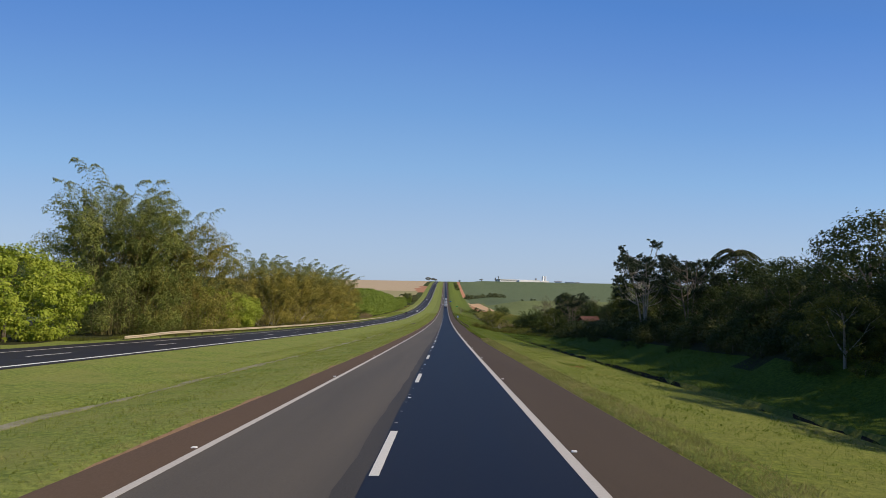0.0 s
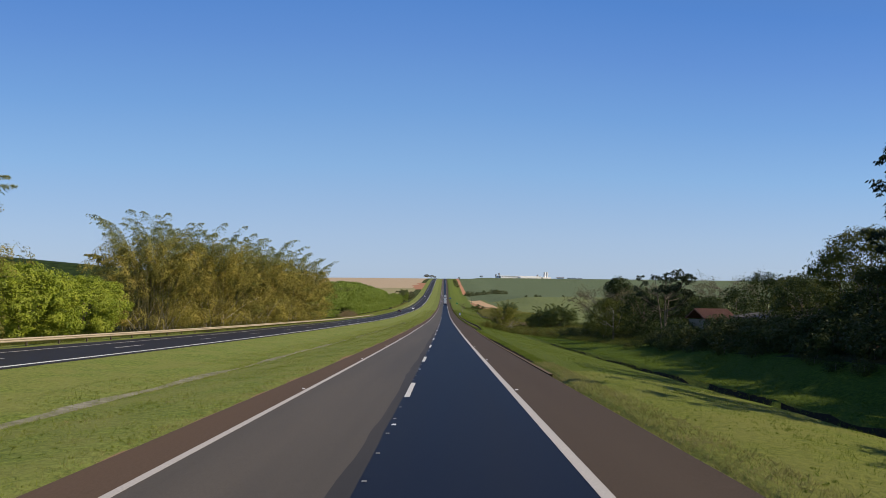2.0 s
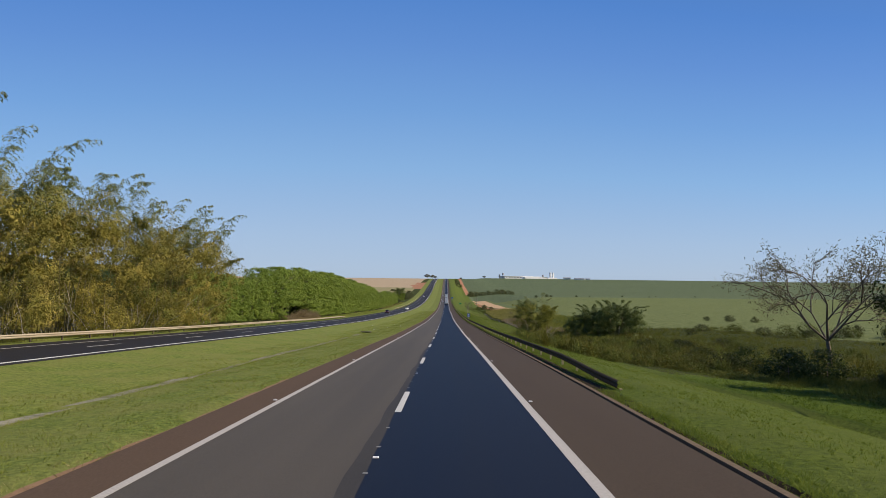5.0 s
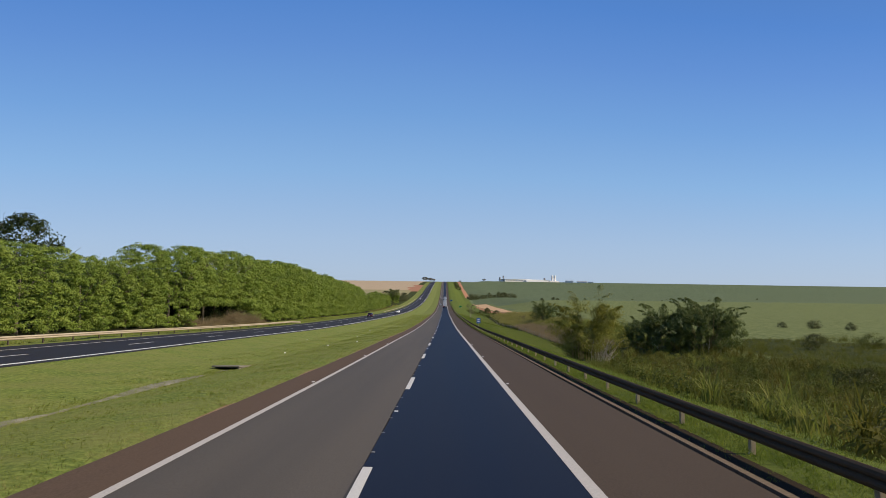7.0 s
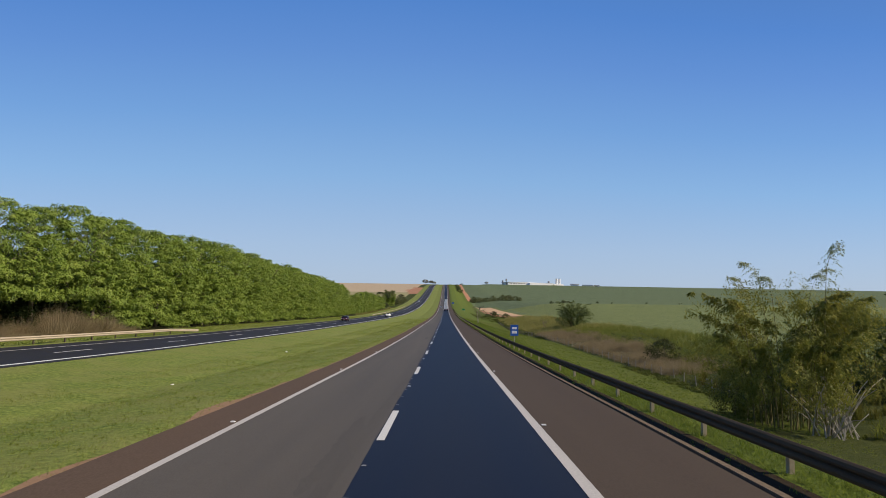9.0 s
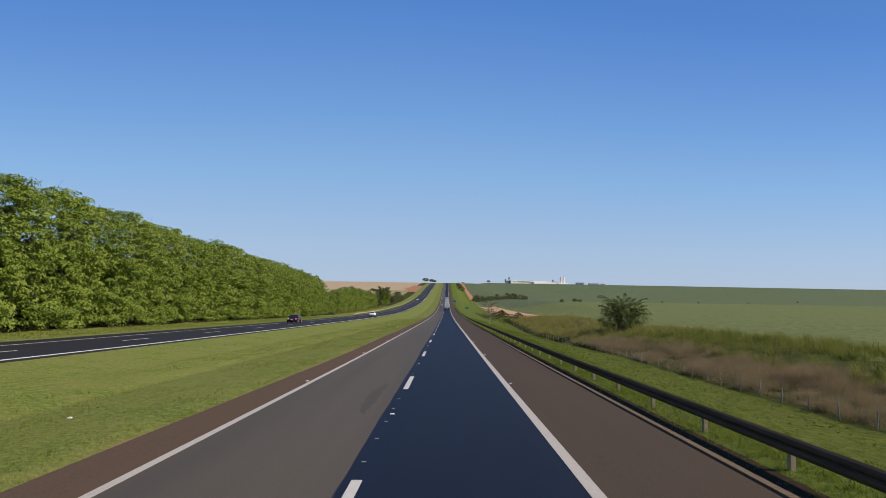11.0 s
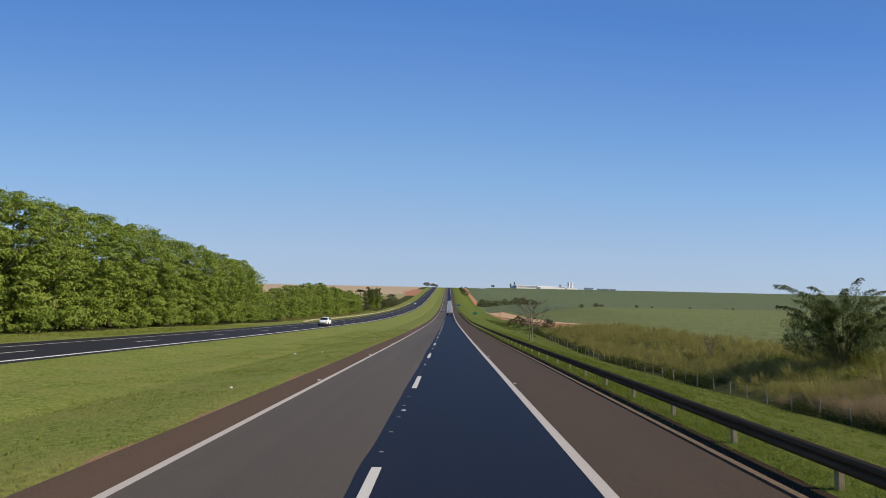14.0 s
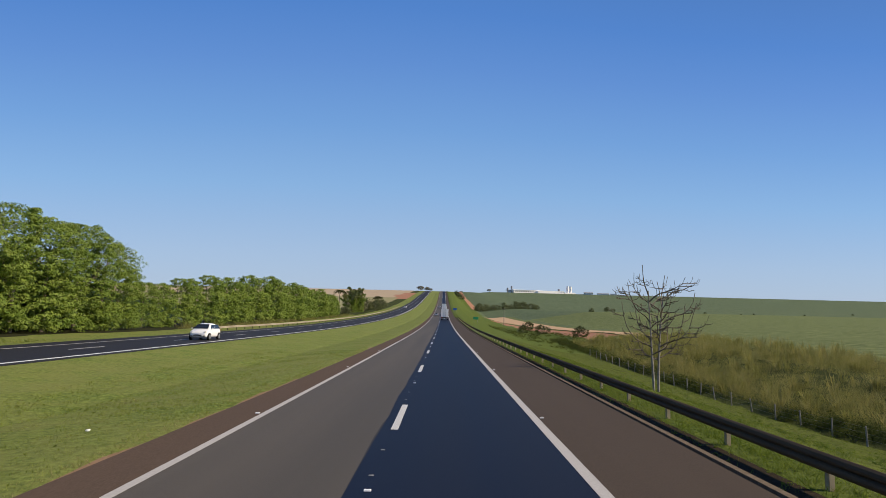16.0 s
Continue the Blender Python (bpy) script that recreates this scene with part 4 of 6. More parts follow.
# bamboo groves
B = "arching bamboo clump with yellowing feathery leaves"
near_grove = [bamboo(205 + k, 17.0, 5.6, ("leaf_bamboo_green", "leaf_bamboo_mixed")[k], 48, 300, label=B, base_r=3.8, leaf=0.28, thick=0.34, low=0.55, tall=0.45, spray=1.2, gap=0.0, body=125, body_r=1.5, body_per=190, body_low=0.0, body_top=0.84) for k in range(2)]
spread_over(near_grove, [(-41, 85, 0, 1.06), (-38, 91, 100, 1.0), (-42, 84, 40, 1.15), (-37, 101, 10, 0.82), (-42, 95, 60, 0.95)])
grove = [bamboo(200 + k, 17.0, 6.2, ("leaf_bamboo", "leaf_bamboo_mixed", "leaf_bamboo")[k], 40, 270, label=B, base_r=3.6, leaf=0.3, thick=0.34, low=0.55, bare=16, tall=0.5, spray=1.2, gap=0.0, body=96, body_r=1.65, body_per=230, body_low=0.02, body_top=0.78) for k in range(3)]
spread_over(grove, [(-41, 147, 30, 0.9), (-46, 156, 50, 1.0), (-47, 93, 10, 1.0), (-39, 160, 70, 0.93), (-38, 170, 120, 0.92), (-45, 166, 160, 1.0), (-38, 181, 200, 0.98), (-38, 192, 240, 0.95), (-45, 187, 20, 0.98), (-38, 204, 300, 0.98), (-38, 215, 60, 0.98), (-45, 208, 90, 1.0), (-38, 225, 140, 0.95), (-39, 236, 220, 0.95)])
near_bamboo = bamboo(230, 10.0, 3.4, "leaf_bamboo_lit", 40, 600, label="ragged bamboo clump with bare pale stems behind the guardrail", base_r=2.4, leaf=0.2, thick=0.28, low=0.45, bare=46, body=96, body_r=0.9, body_low=0.1, body_per=150, body_top=0.76, bare_turn=(-1.6, 0.3), tall=0.3, spray=0.9)
place(near_bamboo, [(22.4, 299, 0, 1.15)])
thicket = bamboo(231, 7.5, 3.8, "leaf_thicket", 46, 390, label="dense dark green bamboo thicket in the hollow", base_r=2.4, leaf=0.27, thick=0.3, low=0.5, spray=0.8, bare=3, gap=-0.05, body=60, body_r=0.9, body_top=0.8, tip_mat="leaf_thicket")
place(thicket, [(42, 319, 0, 1.1), (47, 314, 60, 1.25), (50.5, 319, 130, 1.05), (38, 323, 250, 0.8)])
fountain = bamboo(232, 7.0, 5.4, "leaf_thicket", 46, 420, label="lone fountain-shaped bamboo clump in rough grass", base_r=1.0, leaf=0.2, thick=0.24, low=0.3, tall=0.25, spray=0.6, gap=-0.1, body=120, body_r=0.9, body_top=0.78, frond=60, tip_mat="leaf_thicket")
place(fountain, [(41, 459, 0, 1.2)])
clump = bamboo(233, 9.0, 3.0, "leaf_bright", 40, 156, label="tall pale bamboo clump beyond the tree row", base_r=2.2, low=0.02, leaf=0.6)
place(clump, [(-46, 780, 0, 1.45), (-48, 772, 80, 1.1), (-47, 790, 160, 1.0)])

# pale dead culms fallen out of the grove
for x, y, z, dx, dy, dz in ((-36.0, 163, 1.6, 1.5, 13, 3.6), (-44.5, 152.5, 1.3, 4.2, 0.6, 0.5), (-37, 186, 1.0, 1.0, 6, 2.6), (-37.5, 206, 0.8, 0.8, -4, 3.0)):
    fallen = thing("fallen_culm", x, y, gz(x, y), "pale dead bamboo culm fallen slantwise from the grove", "bamboo culm")
    u = np.linspace(0, 1, 7)
    tv, tf = tubes([(np.stack([u * dx, u * dy, z + dz * u + 0.25 * np.sin(u * 3.1)], -1), 0.07 * (1 - 0.5 * u))], 6)
    mesh_of("culm", tv, tf, M["dead_culm"], fallen)

# trees on the right bank
DARK = "dark shaded leafy tree on the grassy bank"
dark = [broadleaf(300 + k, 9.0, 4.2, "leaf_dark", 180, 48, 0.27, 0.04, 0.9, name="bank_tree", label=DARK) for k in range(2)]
# the four at y 14 to 34 stand out of view, added for their shadows
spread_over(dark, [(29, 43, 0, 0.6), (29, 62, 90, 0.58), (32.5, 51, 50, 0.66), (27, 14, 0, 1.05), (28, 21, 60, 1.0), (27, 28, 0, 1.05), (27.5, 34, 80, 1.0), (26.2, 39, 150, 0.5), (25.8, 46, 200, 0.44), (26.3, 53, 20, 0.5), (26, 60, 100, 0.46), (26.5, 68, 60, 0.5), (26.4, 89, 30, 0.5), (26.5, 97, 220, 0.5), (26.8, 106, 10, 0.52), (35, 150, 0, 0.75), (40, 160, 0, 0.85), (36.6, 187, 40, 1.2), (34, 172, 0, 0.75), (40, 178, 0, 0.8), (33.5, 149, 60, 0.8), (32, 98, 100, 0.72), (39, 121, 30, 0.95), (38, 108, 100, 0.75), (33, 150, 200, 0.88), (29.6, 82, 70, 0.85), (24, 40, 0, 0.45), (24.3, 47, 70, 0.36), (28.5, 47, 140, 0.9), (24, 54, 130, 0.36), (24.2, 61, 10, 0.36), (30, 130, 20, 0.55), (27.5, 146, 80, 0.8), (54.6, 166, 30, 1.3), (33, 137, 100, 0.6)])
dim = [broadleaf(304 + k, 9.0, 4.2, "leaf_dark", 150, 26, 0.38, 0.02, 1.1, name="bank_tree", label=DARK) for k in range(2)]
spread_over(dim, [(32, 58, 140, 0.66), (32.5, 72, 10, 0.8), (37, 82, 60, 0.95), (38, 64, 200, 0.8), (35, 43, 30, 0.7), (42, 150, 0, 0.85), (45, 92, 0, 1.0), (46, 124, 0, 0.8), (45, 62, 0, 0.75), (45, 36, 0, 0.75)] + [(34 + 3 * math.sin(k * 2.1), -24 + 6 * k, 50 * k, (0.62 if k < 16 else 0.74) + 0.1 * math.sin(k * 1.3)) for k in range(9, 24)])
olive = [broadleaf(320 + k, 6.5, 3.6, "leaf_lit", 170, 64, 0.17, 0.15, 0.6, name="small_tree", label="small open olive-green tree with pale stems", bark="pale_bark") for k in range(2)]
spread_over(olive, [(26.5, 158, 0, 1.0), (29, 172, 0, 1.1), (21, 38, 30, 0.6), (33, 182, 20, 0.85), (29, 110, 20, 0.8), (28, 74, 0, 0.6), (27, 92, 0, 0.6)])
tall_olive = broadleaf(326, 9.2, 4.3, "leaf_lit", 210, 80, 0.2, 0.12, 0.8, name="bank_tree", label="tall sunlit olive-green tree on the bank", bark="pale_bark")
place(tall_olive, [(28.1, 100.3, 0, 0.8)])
scrub = [broadleaf(340 + k, 2.0, 1.8, ("leaf_dark", "leaf_olive")[k], 46, 22, 0.22, 0.02, 0.55, name="shrub", label="low tangled roadside shrub", limb_n=3, levels=1) for k in range(2)]
r = np.random.default_rng(17)
under = [(x, y + r.uniform(-1, 1), r.uniform(0, 360), r.uniform(0.75, 1.2) * np.interp(x, [20, 24], [0.35, 1.0])) for y, x in zip(np.arange(26, 128, 0.8), r.uniform(20.0, 26.0, 200))]
under += [(r.uniform(25, 34), y + r.uniform(-1, 1), r.uniform(0, 360), r.uniform(0.6, 1.2)) for y in np.arange(118, 215, 3.0)]
hollow = [(r.uniform(26, 62), r.uniform(222, 275), r.uniform(0, 360), r.uniform(0.6, 1.2)) for _ in range(22)]
hollow += [(x, 306 + 5 * math.sin(x), r.uniform(0, 360), r.uniform(1.0, 1.7)) for x in np.arange(84, 130, 4.0)]
under += [(r.uniform(-52, -45), y, r.uniform(0, 360), r.uniform(1.0, 1.5)) for y in np.arange(300, 345, 3.0)]
spread_over(scrub, under)
hollow_shrub = [broadleaf(345 + k, 2.0, 1.8, ("leaf_olive", "weed")[k], 60, 44, 0.13, 0.02, 0.5, name="shrub", label="dense olive-green shrub in the rough hollow", limb_n=3, levels=1) for k in range(2)]
spread_over(hollow_shrub, hollow + [(21.2, 304, 0, 0.9), (22.6, 303, 90, 1.1), (24.4, 303, 40, 1.0), (20.6, 301, 10, 0.6), (76, 330, 20, 1.1), (82, 322, 90, 1.3), (68, 318, 140, 0.9)])

# ---- candelabra trees with large lobed leaves ----
def candelabra(seed, h, stems, label, name="candelabra_tree", bark="pale_bark"):
    r = np.random.default_rng(seed)
    root = thing(name, 0, 0, 0, label, "tree")
    paths, tips = [], []
    t = np.linspace(0, 1, 6)
    for s in range(stems):
        a0 = 2 * np.pi * s / stems + r.uniform(-0.4, 0.4)
        lean = r.uniform(0.03, 0.13) * h
        hh = h * r.uniform(0.7, 0.95)
        p = np.stack([np.cos(a0) * (0.15 + lean * t**1.3), np.sin(a0) * (0.15 + lean * t**1.3), hh * t - 0.3], -1)
        paths.append((p, 0.11 * (1 - 0.6 * t)))
        tips.append(p[-1])
        for k in range(9):
            q = r.uniform(0.45, 0.97)
            b = np.array([np.interp(q, t, p[:, j]) for j in range(3)])
            a = r.uniform(0, 2 * np.pi)
            ln = h * r.uniform(0.17, 0.33)
            u = np.linspace(0, 1, 6)
            arm = b + np.stack([np.cos(a) * ln * u, np.sin(a) * ln * u, ln * (0.15 * u + r.uniform(0.2, 0.9) * u**2.5)], -1)
            paths.append((arm, 0.05 * (1 - 0.5 * u)))
            tips.append(arm[-1])
            if r.uniform() < 0.6:
                a2 = a + r.uniform(-0.9, 0.9)
                arm2 = arm[3] + np.stack([np.cos(a2) * ln * 0.5 * u, np.sin(a2) * ln * 0.5 * u, ln * 0.45 * u**1.6], -1)
                paths.append((arm2, 0.035 * (1 - 0.5 * u)))
                tips.append(arm2[-1])
    ps, os = [], []
    for tip in tips:
        for _ in range(17):
            a = r.uniform(0, 2 * np.pi)
            stalk = tip + np.array([np.cos(a), np.sin(a), r.uniform(-0.9, 0.9)]) * r.uniform(0.1, 0.48)
            for lobe in range(7):
                b = 2 * np.pi * lobe / 7
                ps.append(stalk)
                os.append((np.cos(b) + 0.35 * np.cos(a), np.sin(b) + 0.35 * np.sin(a), -1.0))
    v, f = blades(r, np.array(ps) + r.normal(0, 0.04, (len(ps), 3)), np.array(os), 0.27, 0.1)
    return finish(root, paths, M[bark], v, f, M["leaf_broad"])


cand = candelabra(401, 11.0, 4, "tall open tree with pale stems and big lobed leaves")
place(cand, [(24, 81, 0, 1.0), (27.2, 91.5, 130, 1.12)])
cand2 = candelabra(402, 9.5, 3, "dark open tree with big lobed leaves behind the bank", bark="bark")
place(cand2, [(30.5, 80, 0, 1.0), (25.7, 132.8, 40, 0.95), (25, 69.5, 200, 0.9)])


def twiggy(seed, h, label, spread=0.9, n=9, levels=4, mat="bark", leaves=0, name="bare_tree", r0=0.13):
    r = np.random.default_rng(seed)
    root = thing(name, 0, 0, 0, label, "tree")
    paths, ends = limbs(r, h, spread, n, r0, 0.3, levels)
    paths = [(p, np.maximum(q, 0.016)) for p, q in paths]
    v = f = None
    if not leaves:
        for e in ends:
            for _ in range(5):
                d = np.array([r.normal(0, 1), r.normal(0, 1), abs(r.normal(0.3, 0.5))])
                d = d / np.linalg.norm(d) * r.uniform(0.5, 1.5)
                paths.append(([e, e + d * 0.5 + r.normal(0, 0.06, 3), e + d], [0.013, 0.011, 0.008]))
    if leaves:
        p = np.repeat(ends, leaves, 0) + r.normal(0, 0.28, (len(ends) * leaves, 3))
        v, f = blades(r, p, r.normal(0, 1, p.shape), 0.16, 0.09)
    return finish(root, paths, M[mat], v, f, M["leaf_olive"], sides=4)


def vase_tree(seed, h, label):
    """A half-bare tree whose limbs fork again and again into a wide flat twiggy crown."""
    r = np.random.default_rng(seed)
    root = thing("bare_tree", 0, 0, 0, label, "tree")
    fork = np.array([r.normal(0, 0.2), r.normal(0, 0.2), h * 0.24])
    paths = [([np.array([0, 0, -0.4]), fork * 0.5 + r.normal(0, 0.06, 3), fork], [0.2, 0.16, 0.14])]
    todo = [(fork, np.array([math.cos(a), math.sin(a), 1.25]), h * 0.3, 0.09, 0) for a in r.uniform(0, 0.6) + np.arange(5) * 1.257]
    ends = []
    while todo:
        b, d, ln, rad, lv = todo.pop()
        d = d / np.linalg.norm(d)
        e = b + d * ln * r.uniform(0.8, 1.2)
        e[2] = min(e[2], h * r.uniform(0.93, 1.02))
        mid = (b + e) / 2 + r.normal(0, 0.07, 3) * ln
        paths.append(([b, mid, e], [rad, rad * 0.8, rad * 0.62]))
        if lv == 4:
            ends.append(e)
            continue
        for _ in range(3):
            todo.append((e if _ else mid, d + r.normal(0, 0.5, 3) + np.array([0, 0, 0.12 - 0.08 * lv]), ln * 0.66, max(rad * 0.62, 0.02), lv + 1))
    ends = np.array(ends)
    p = np.repeat(ends, 14, 0) + r.normal(0, 0.3, (len(ends) * 14, 3))
    v, f = spikes(r, p, r.normal(0, 1, p.shape), 0.22, 0.06)
    return finish(root, paths, M["bark"], v, f, M["leaf_pale"], sides=4)


vase = vase_tree(410, 10.0, "half-bare grey tree with a wide twiggy crown")
place(vase, [(36, 202, 0, 1.35), (39, 188, 70, 1.25), (35.1, 172.7, 150, 1.12), (32, 40, 10, 1.0), (53.3, 176.5, 30, 1.42)])
emergent = broadleaf(441, 11.7, 2.7, "leaf_dark", 80, 60, 0.3, 0.52, 0.8, name="emergent_tree", label="slim tree with a dark clumped crown among bare trees", limb_n=5)
place(emergent, [(32.5, 177.1, 0, 1.0)])
sapling = twiggy(411, 3.4, "small dead leafless sapling standing in tall grass", 0.32, 5, 1, "bark", 0, "bare_sapling", 0.06)
place(sapling, [(34, 476, 0, 1.15), (35, 477, 120, 1.1)])


def leafless(seed, h, label):
    """A slim pale double trunk under a wide crown of bare limbs that arch out and curl up."""
    r = np.random.default_rng(seed)
    root = thing("leafless_tree", 0, 0, 0, label, "tree")
    t = np.linspace(0, 1, 9)
    stems, paths = [], []
    for s, lean, top in ((0, -0.25, 0.86), (0.28, 0.35, 0.8)):
        p = np.stack([s + lean * t**1.6, 0.12 * np.sin(3 * t) + s * 0.3, h * top * t - 0.3], -1)
        stems.append((p, 0.07 * (1 - 0.7 * t) + 0.008))
    u = np.linspace(0, 1, 9)

    def arm(b, a, ln, rise, curl, rad, depth):
        turn = a + r.normal(0, 0.5) * u**1.5
        step = np.stack([np.cos(turn), np.sin(turn)], -1) * (ln / 8 * (1 - 0.45 * u))[:, None]
        xy = np.cumsum(step, 0) - step[0]
        z = ln * (rise * u - (rise + 0.25) * u**2 * 1.1 + curl * u**3.2)
        p = b + np.concatenate([xy, z[:, None]], 1) + np.cumsum(r.normal(0, 0.012 * ln, (9, 3)), 0)
        paths.append((p, rad * (1 - 0.75 * u) + 0.008))
        if depth:
            for w in range(4 if depth > 1 else 3):
                i = r.integers(2, 8)
                arm(p[i], a + r.uniform(-1.2, 1.2), ln * r.uniform(0.3, 0.6), r.uniform(-0.1, 0.5), r.uniform(0.3, 1.0), rad * 0.5, depth - 1)

    for k in range(22):
        p = stems[k % 2][0]
        q = 0.34 + 0.64 * k / 21
        b = np.array([np.interp(q, t, p[:, j]) for j in range(3)])
        arm(b, k * 2.4 + r.uniform(-0.3, 0.3), h * r.uniform(0.26, 0.4), 0.45 + 1.2 * (q - 0.34), r.uniform(0.8, 1.5), 0.034, 2)
    v, f = tubes(paths, 4)
    mesh_of("branches", v, f, M["bark"], root)
    return finish(root, stems, M["pale_bark"], None, None, None, sides=7)


bare = leafless(420, 6.9, "slim leafless tree with curling bare branches behind the guardrail")
place(bare, [(11.8, 484, 0, 1.0)])


def palm(seed, h, label):
    r = np.random.default_rng(seed)
    root = thing("palm_tree", 0, 0, 0, label, "palm")
    t = np.linspace(0, 1, 7)
    paths = [(np.stack([0.3 * t**2, 0 * t, h * t - 0.3], -1), 0.17 * (1 - 0.35 * t))]
    ps, os = [], []
    top = np.array([0.3, 0, h - 0.3])
    for k in range(18):
        a = k * 2.4
        up = r.uniform(0.1, 1.0)
        u = np.linspace(0, 1, 12)
        ln = r.uniform(2.0, 2.6)
        rib = top + np.stack([np.cos(a) * ln * u, np.sin(a) * ln * u, ln * (up * u - (0.6 + up * 0.6) * u**2)], -1)
        paths.append((rib, 0.03 * (1 - 0.8 * u)))
        for q in np.linspace(0.12, 1, 30):
            c = np.array([np.interp(q, u, rib[:, j]) for j in range(3)])
            for sgn in (-1, 1):
                ps.append(c)
                os.append((-np.sin(a) * sgn + 0.5 * np.cos(a), np.cos(a) * sgn + 0.5 * np.sin(a), -0.5))
    v, f = blades(r, np.array(ps), np.array(os), 0.7, 0.08)
    return finish(root, paths, M["bark"], v, f, M["leaf_olive"], "trunk", "crown")


pl = palm(430, 9.0, "slender feather palm beside the opposite carriageway")
place(pl, [(-53, 768, 0, 1.25), (-50, 792, 70, 1.2), (-42, 850, 40, 0.9), (-43, 842, 10, 0.8), (-41, 858, 100, 0.85), (32.3, 75, 20, 1.0), (-60, 765, 100, 0.8)])
lone = broadleaf(440, 15.0, 4.0, "leaf_dark", 120, 40, 0.4, 0.45, 1.0, name="emergent_tree", label="dark tree rising behind the bright row")
place(lone, [(-55.8, 283, 0, 1.0), (-78, 300, 40, 1.0)])
woods = [broadleaf(450 + k, 11.0, 6.5, "leaf_dark", 80, 30, 0.8, 0.05, 1.6, name="wood_tree", label="dark tree of the wood beyond the grove", group="wood beyond the grove") for k in range(2)]
r = np.random.default_rng(21)
# row at x -52.5 is a hidden backing, added to darken the hedge's gaps
spread_over(woods, [(r.uniform(-120, -70), y, r.uniform(0, 360), r.uniform(0.65, 0.9)) for y in np.arange(120, 330, 10.0)] + [(-52.5 + math.sin(y), y, 40 * y, 0.74 * np.interp(y, HEDGE_Y, HEDGE_H)) for y in range(246, 545, 6)])

# dark bushes along the far hollow and dots on the field
far_bush = [broadleaf(460 + k, 6.0, 5.0, "leaf_haze", 44, 34, 0.6, 0.02, 1.5, name="field_bush", label="dark rounded bush at the foot of the field", limb_n=3) for k in range(2)]
r = np.random.default_rng(23)
spread_over(far_bush, [(35 + 74 * k / 11 + r.uniform(-3, 3), 1120 + 80 * k / 11, r.uniform(0, 360), r.uniform(0.7, 1.4)) for k in range(12)] + [(112, 392, 30, 0.42), (118, 384, 200, 0.34), (105, 397, 80, 0.3), (128, 942, 0, 0.55), (134, 946, 0, 0.4), (171, 968, 0, 0.4), (196, 1002, 0, 0.25), (112, 925, 50, 0.45), (262, 1080, 0, 0.3), (286, 1030, 0, 0.22), (390, 1130, 0, 0.3), (520, 1250, 0, 0.35), (345, 1180, 0, 0.2), (-44, 800, 0, 1.1), (-41, 828, 0, 0.8), (-42, 842, 0, 0.9), (-42, 870, 0, 0.9), (-44, 900, 0, 0.8), (-45, 735, 0, 0.5), (-46, 745, 0, 0.5), (24, 1330, 0, 1.2), (22, 1420, 0, 1.0), (25, 1500, 20, 1.1), (23, 1570, 20, 1.0)])
crest = [broadleaf(470, 16.0, 11.0, "leaf_crest", 90, 34, 1.1, 0.4, 2.4, name="crest_tree", label="wide flat-topped tree on the far crest")]
place(crest[0], [(-52, 1880, 0, 0.72), (-38, 1900, 50, 0.6), (-30, 1910, 20, 0.45), (45, 2040, 0, 0.4), (112, 1990, 0, 0.45)])

# ---- tall grass in the hollow ----
def tall_grass(name, n, x0, x1, y0, y1, mat, h, label, seed, keep=None, per=17, thin=0.3):
    r = np.random.default_rng(seed)
    x, y = r.uniform(x0, x1, n), r.uniform(y0, y1, n)
    if keep is not None:
        m = keep(x, y)
        x, y = x[m], y[m]
    patch = np.array([noise.noise((a * 0.09, b * 0.09, seed)) for a, b in zip(x, y)])
    fine = np.array([noise.noise((a * 0.38, b * 0.38, seed + 5)) for a, b in zip(x, y)])
    hh = h * np.clip(1 + 1.3 * patch + 1.1 * fine, 0.25, 2.1)
    c = np.stack([x, y, ground_z(x, y) - 0.05], -1)
    c = np.repeat(c, per, 0) + np.concatenate([r.normal(0, 0.22, (len(x) * per, 2)), np.zeros((len(x) * per, 1))], 1)
    hh = np.repeat(hh, per)
    d = np.concatenate([r.normal(0, 0.5, (len(c), 2)), np.ones((len(c), 1))], 1)
    v, f = spikes(r, c, d, hh, (0.05 + 0.04 * hh) * thin * 0.8)
    return tagged(mesh_of(name, v, f, M[mat]), label, "grass", kind="stuff")


tall_grass("tall_grass", 3600, 8, 58, 200, 345, "tall_blade", 0.95, "tall green and straw grass in the hollow", 31, lambda x, y: x > np.interp(y, [200, 225, 245, 270, 296, 345], [8.2, 8.7, 10.5, 16, 27, 27.5]))
tall_grass("tall_grass", 2200, 54, 98, 230, 345, "tall_blade", 0.9, "rough tall grass between the hollow and the pasture", 39, lambda x, y: x < 96 - 0.1 * np.abs(y - 280), 20, 0.4)
tall_grass("tall_grass", 4200, 26.8, 36.5, 335, 446, "dry_blade", 0.9, "dry tan seeding grass beyond the fence", 32, per=34, thin=0.22)
tall_grass("tall_grass", 2400, 34, 56, 340, 460, "light_blade", 1.1, "tall green grass at the edge of the field", 33)
tall_grass("tall_grass", 6500, 27.4, 54, 440, 585, "straw_blade", 1.15, "tall feathery green grass beyond the fence", 38, None, 26, 0.17)
tall_grass("tall_grass", 1500, -42.5, -38.5, 304, 338, "dry_blade", 1.9, "dry brown grass under the tree row", 34, per=22, thin=0.22)
tall_grass("tall_grass", 420, -41.5, -38.5, 545, 720, "straw_blade", 0.8, "dry brown grass under the low tree row", 35)
tall_grass("tall_grass", 1600, -36, -32.5, 60, 238, "tall_blade", 0.6, "weeds under the bamboo behind the guardrail", 36)
tall_grass("tall_grass", 2600, 21, 34, 135, 215, "tall_blade", 0.55, "weeds at the foot of the bank trees", 37)

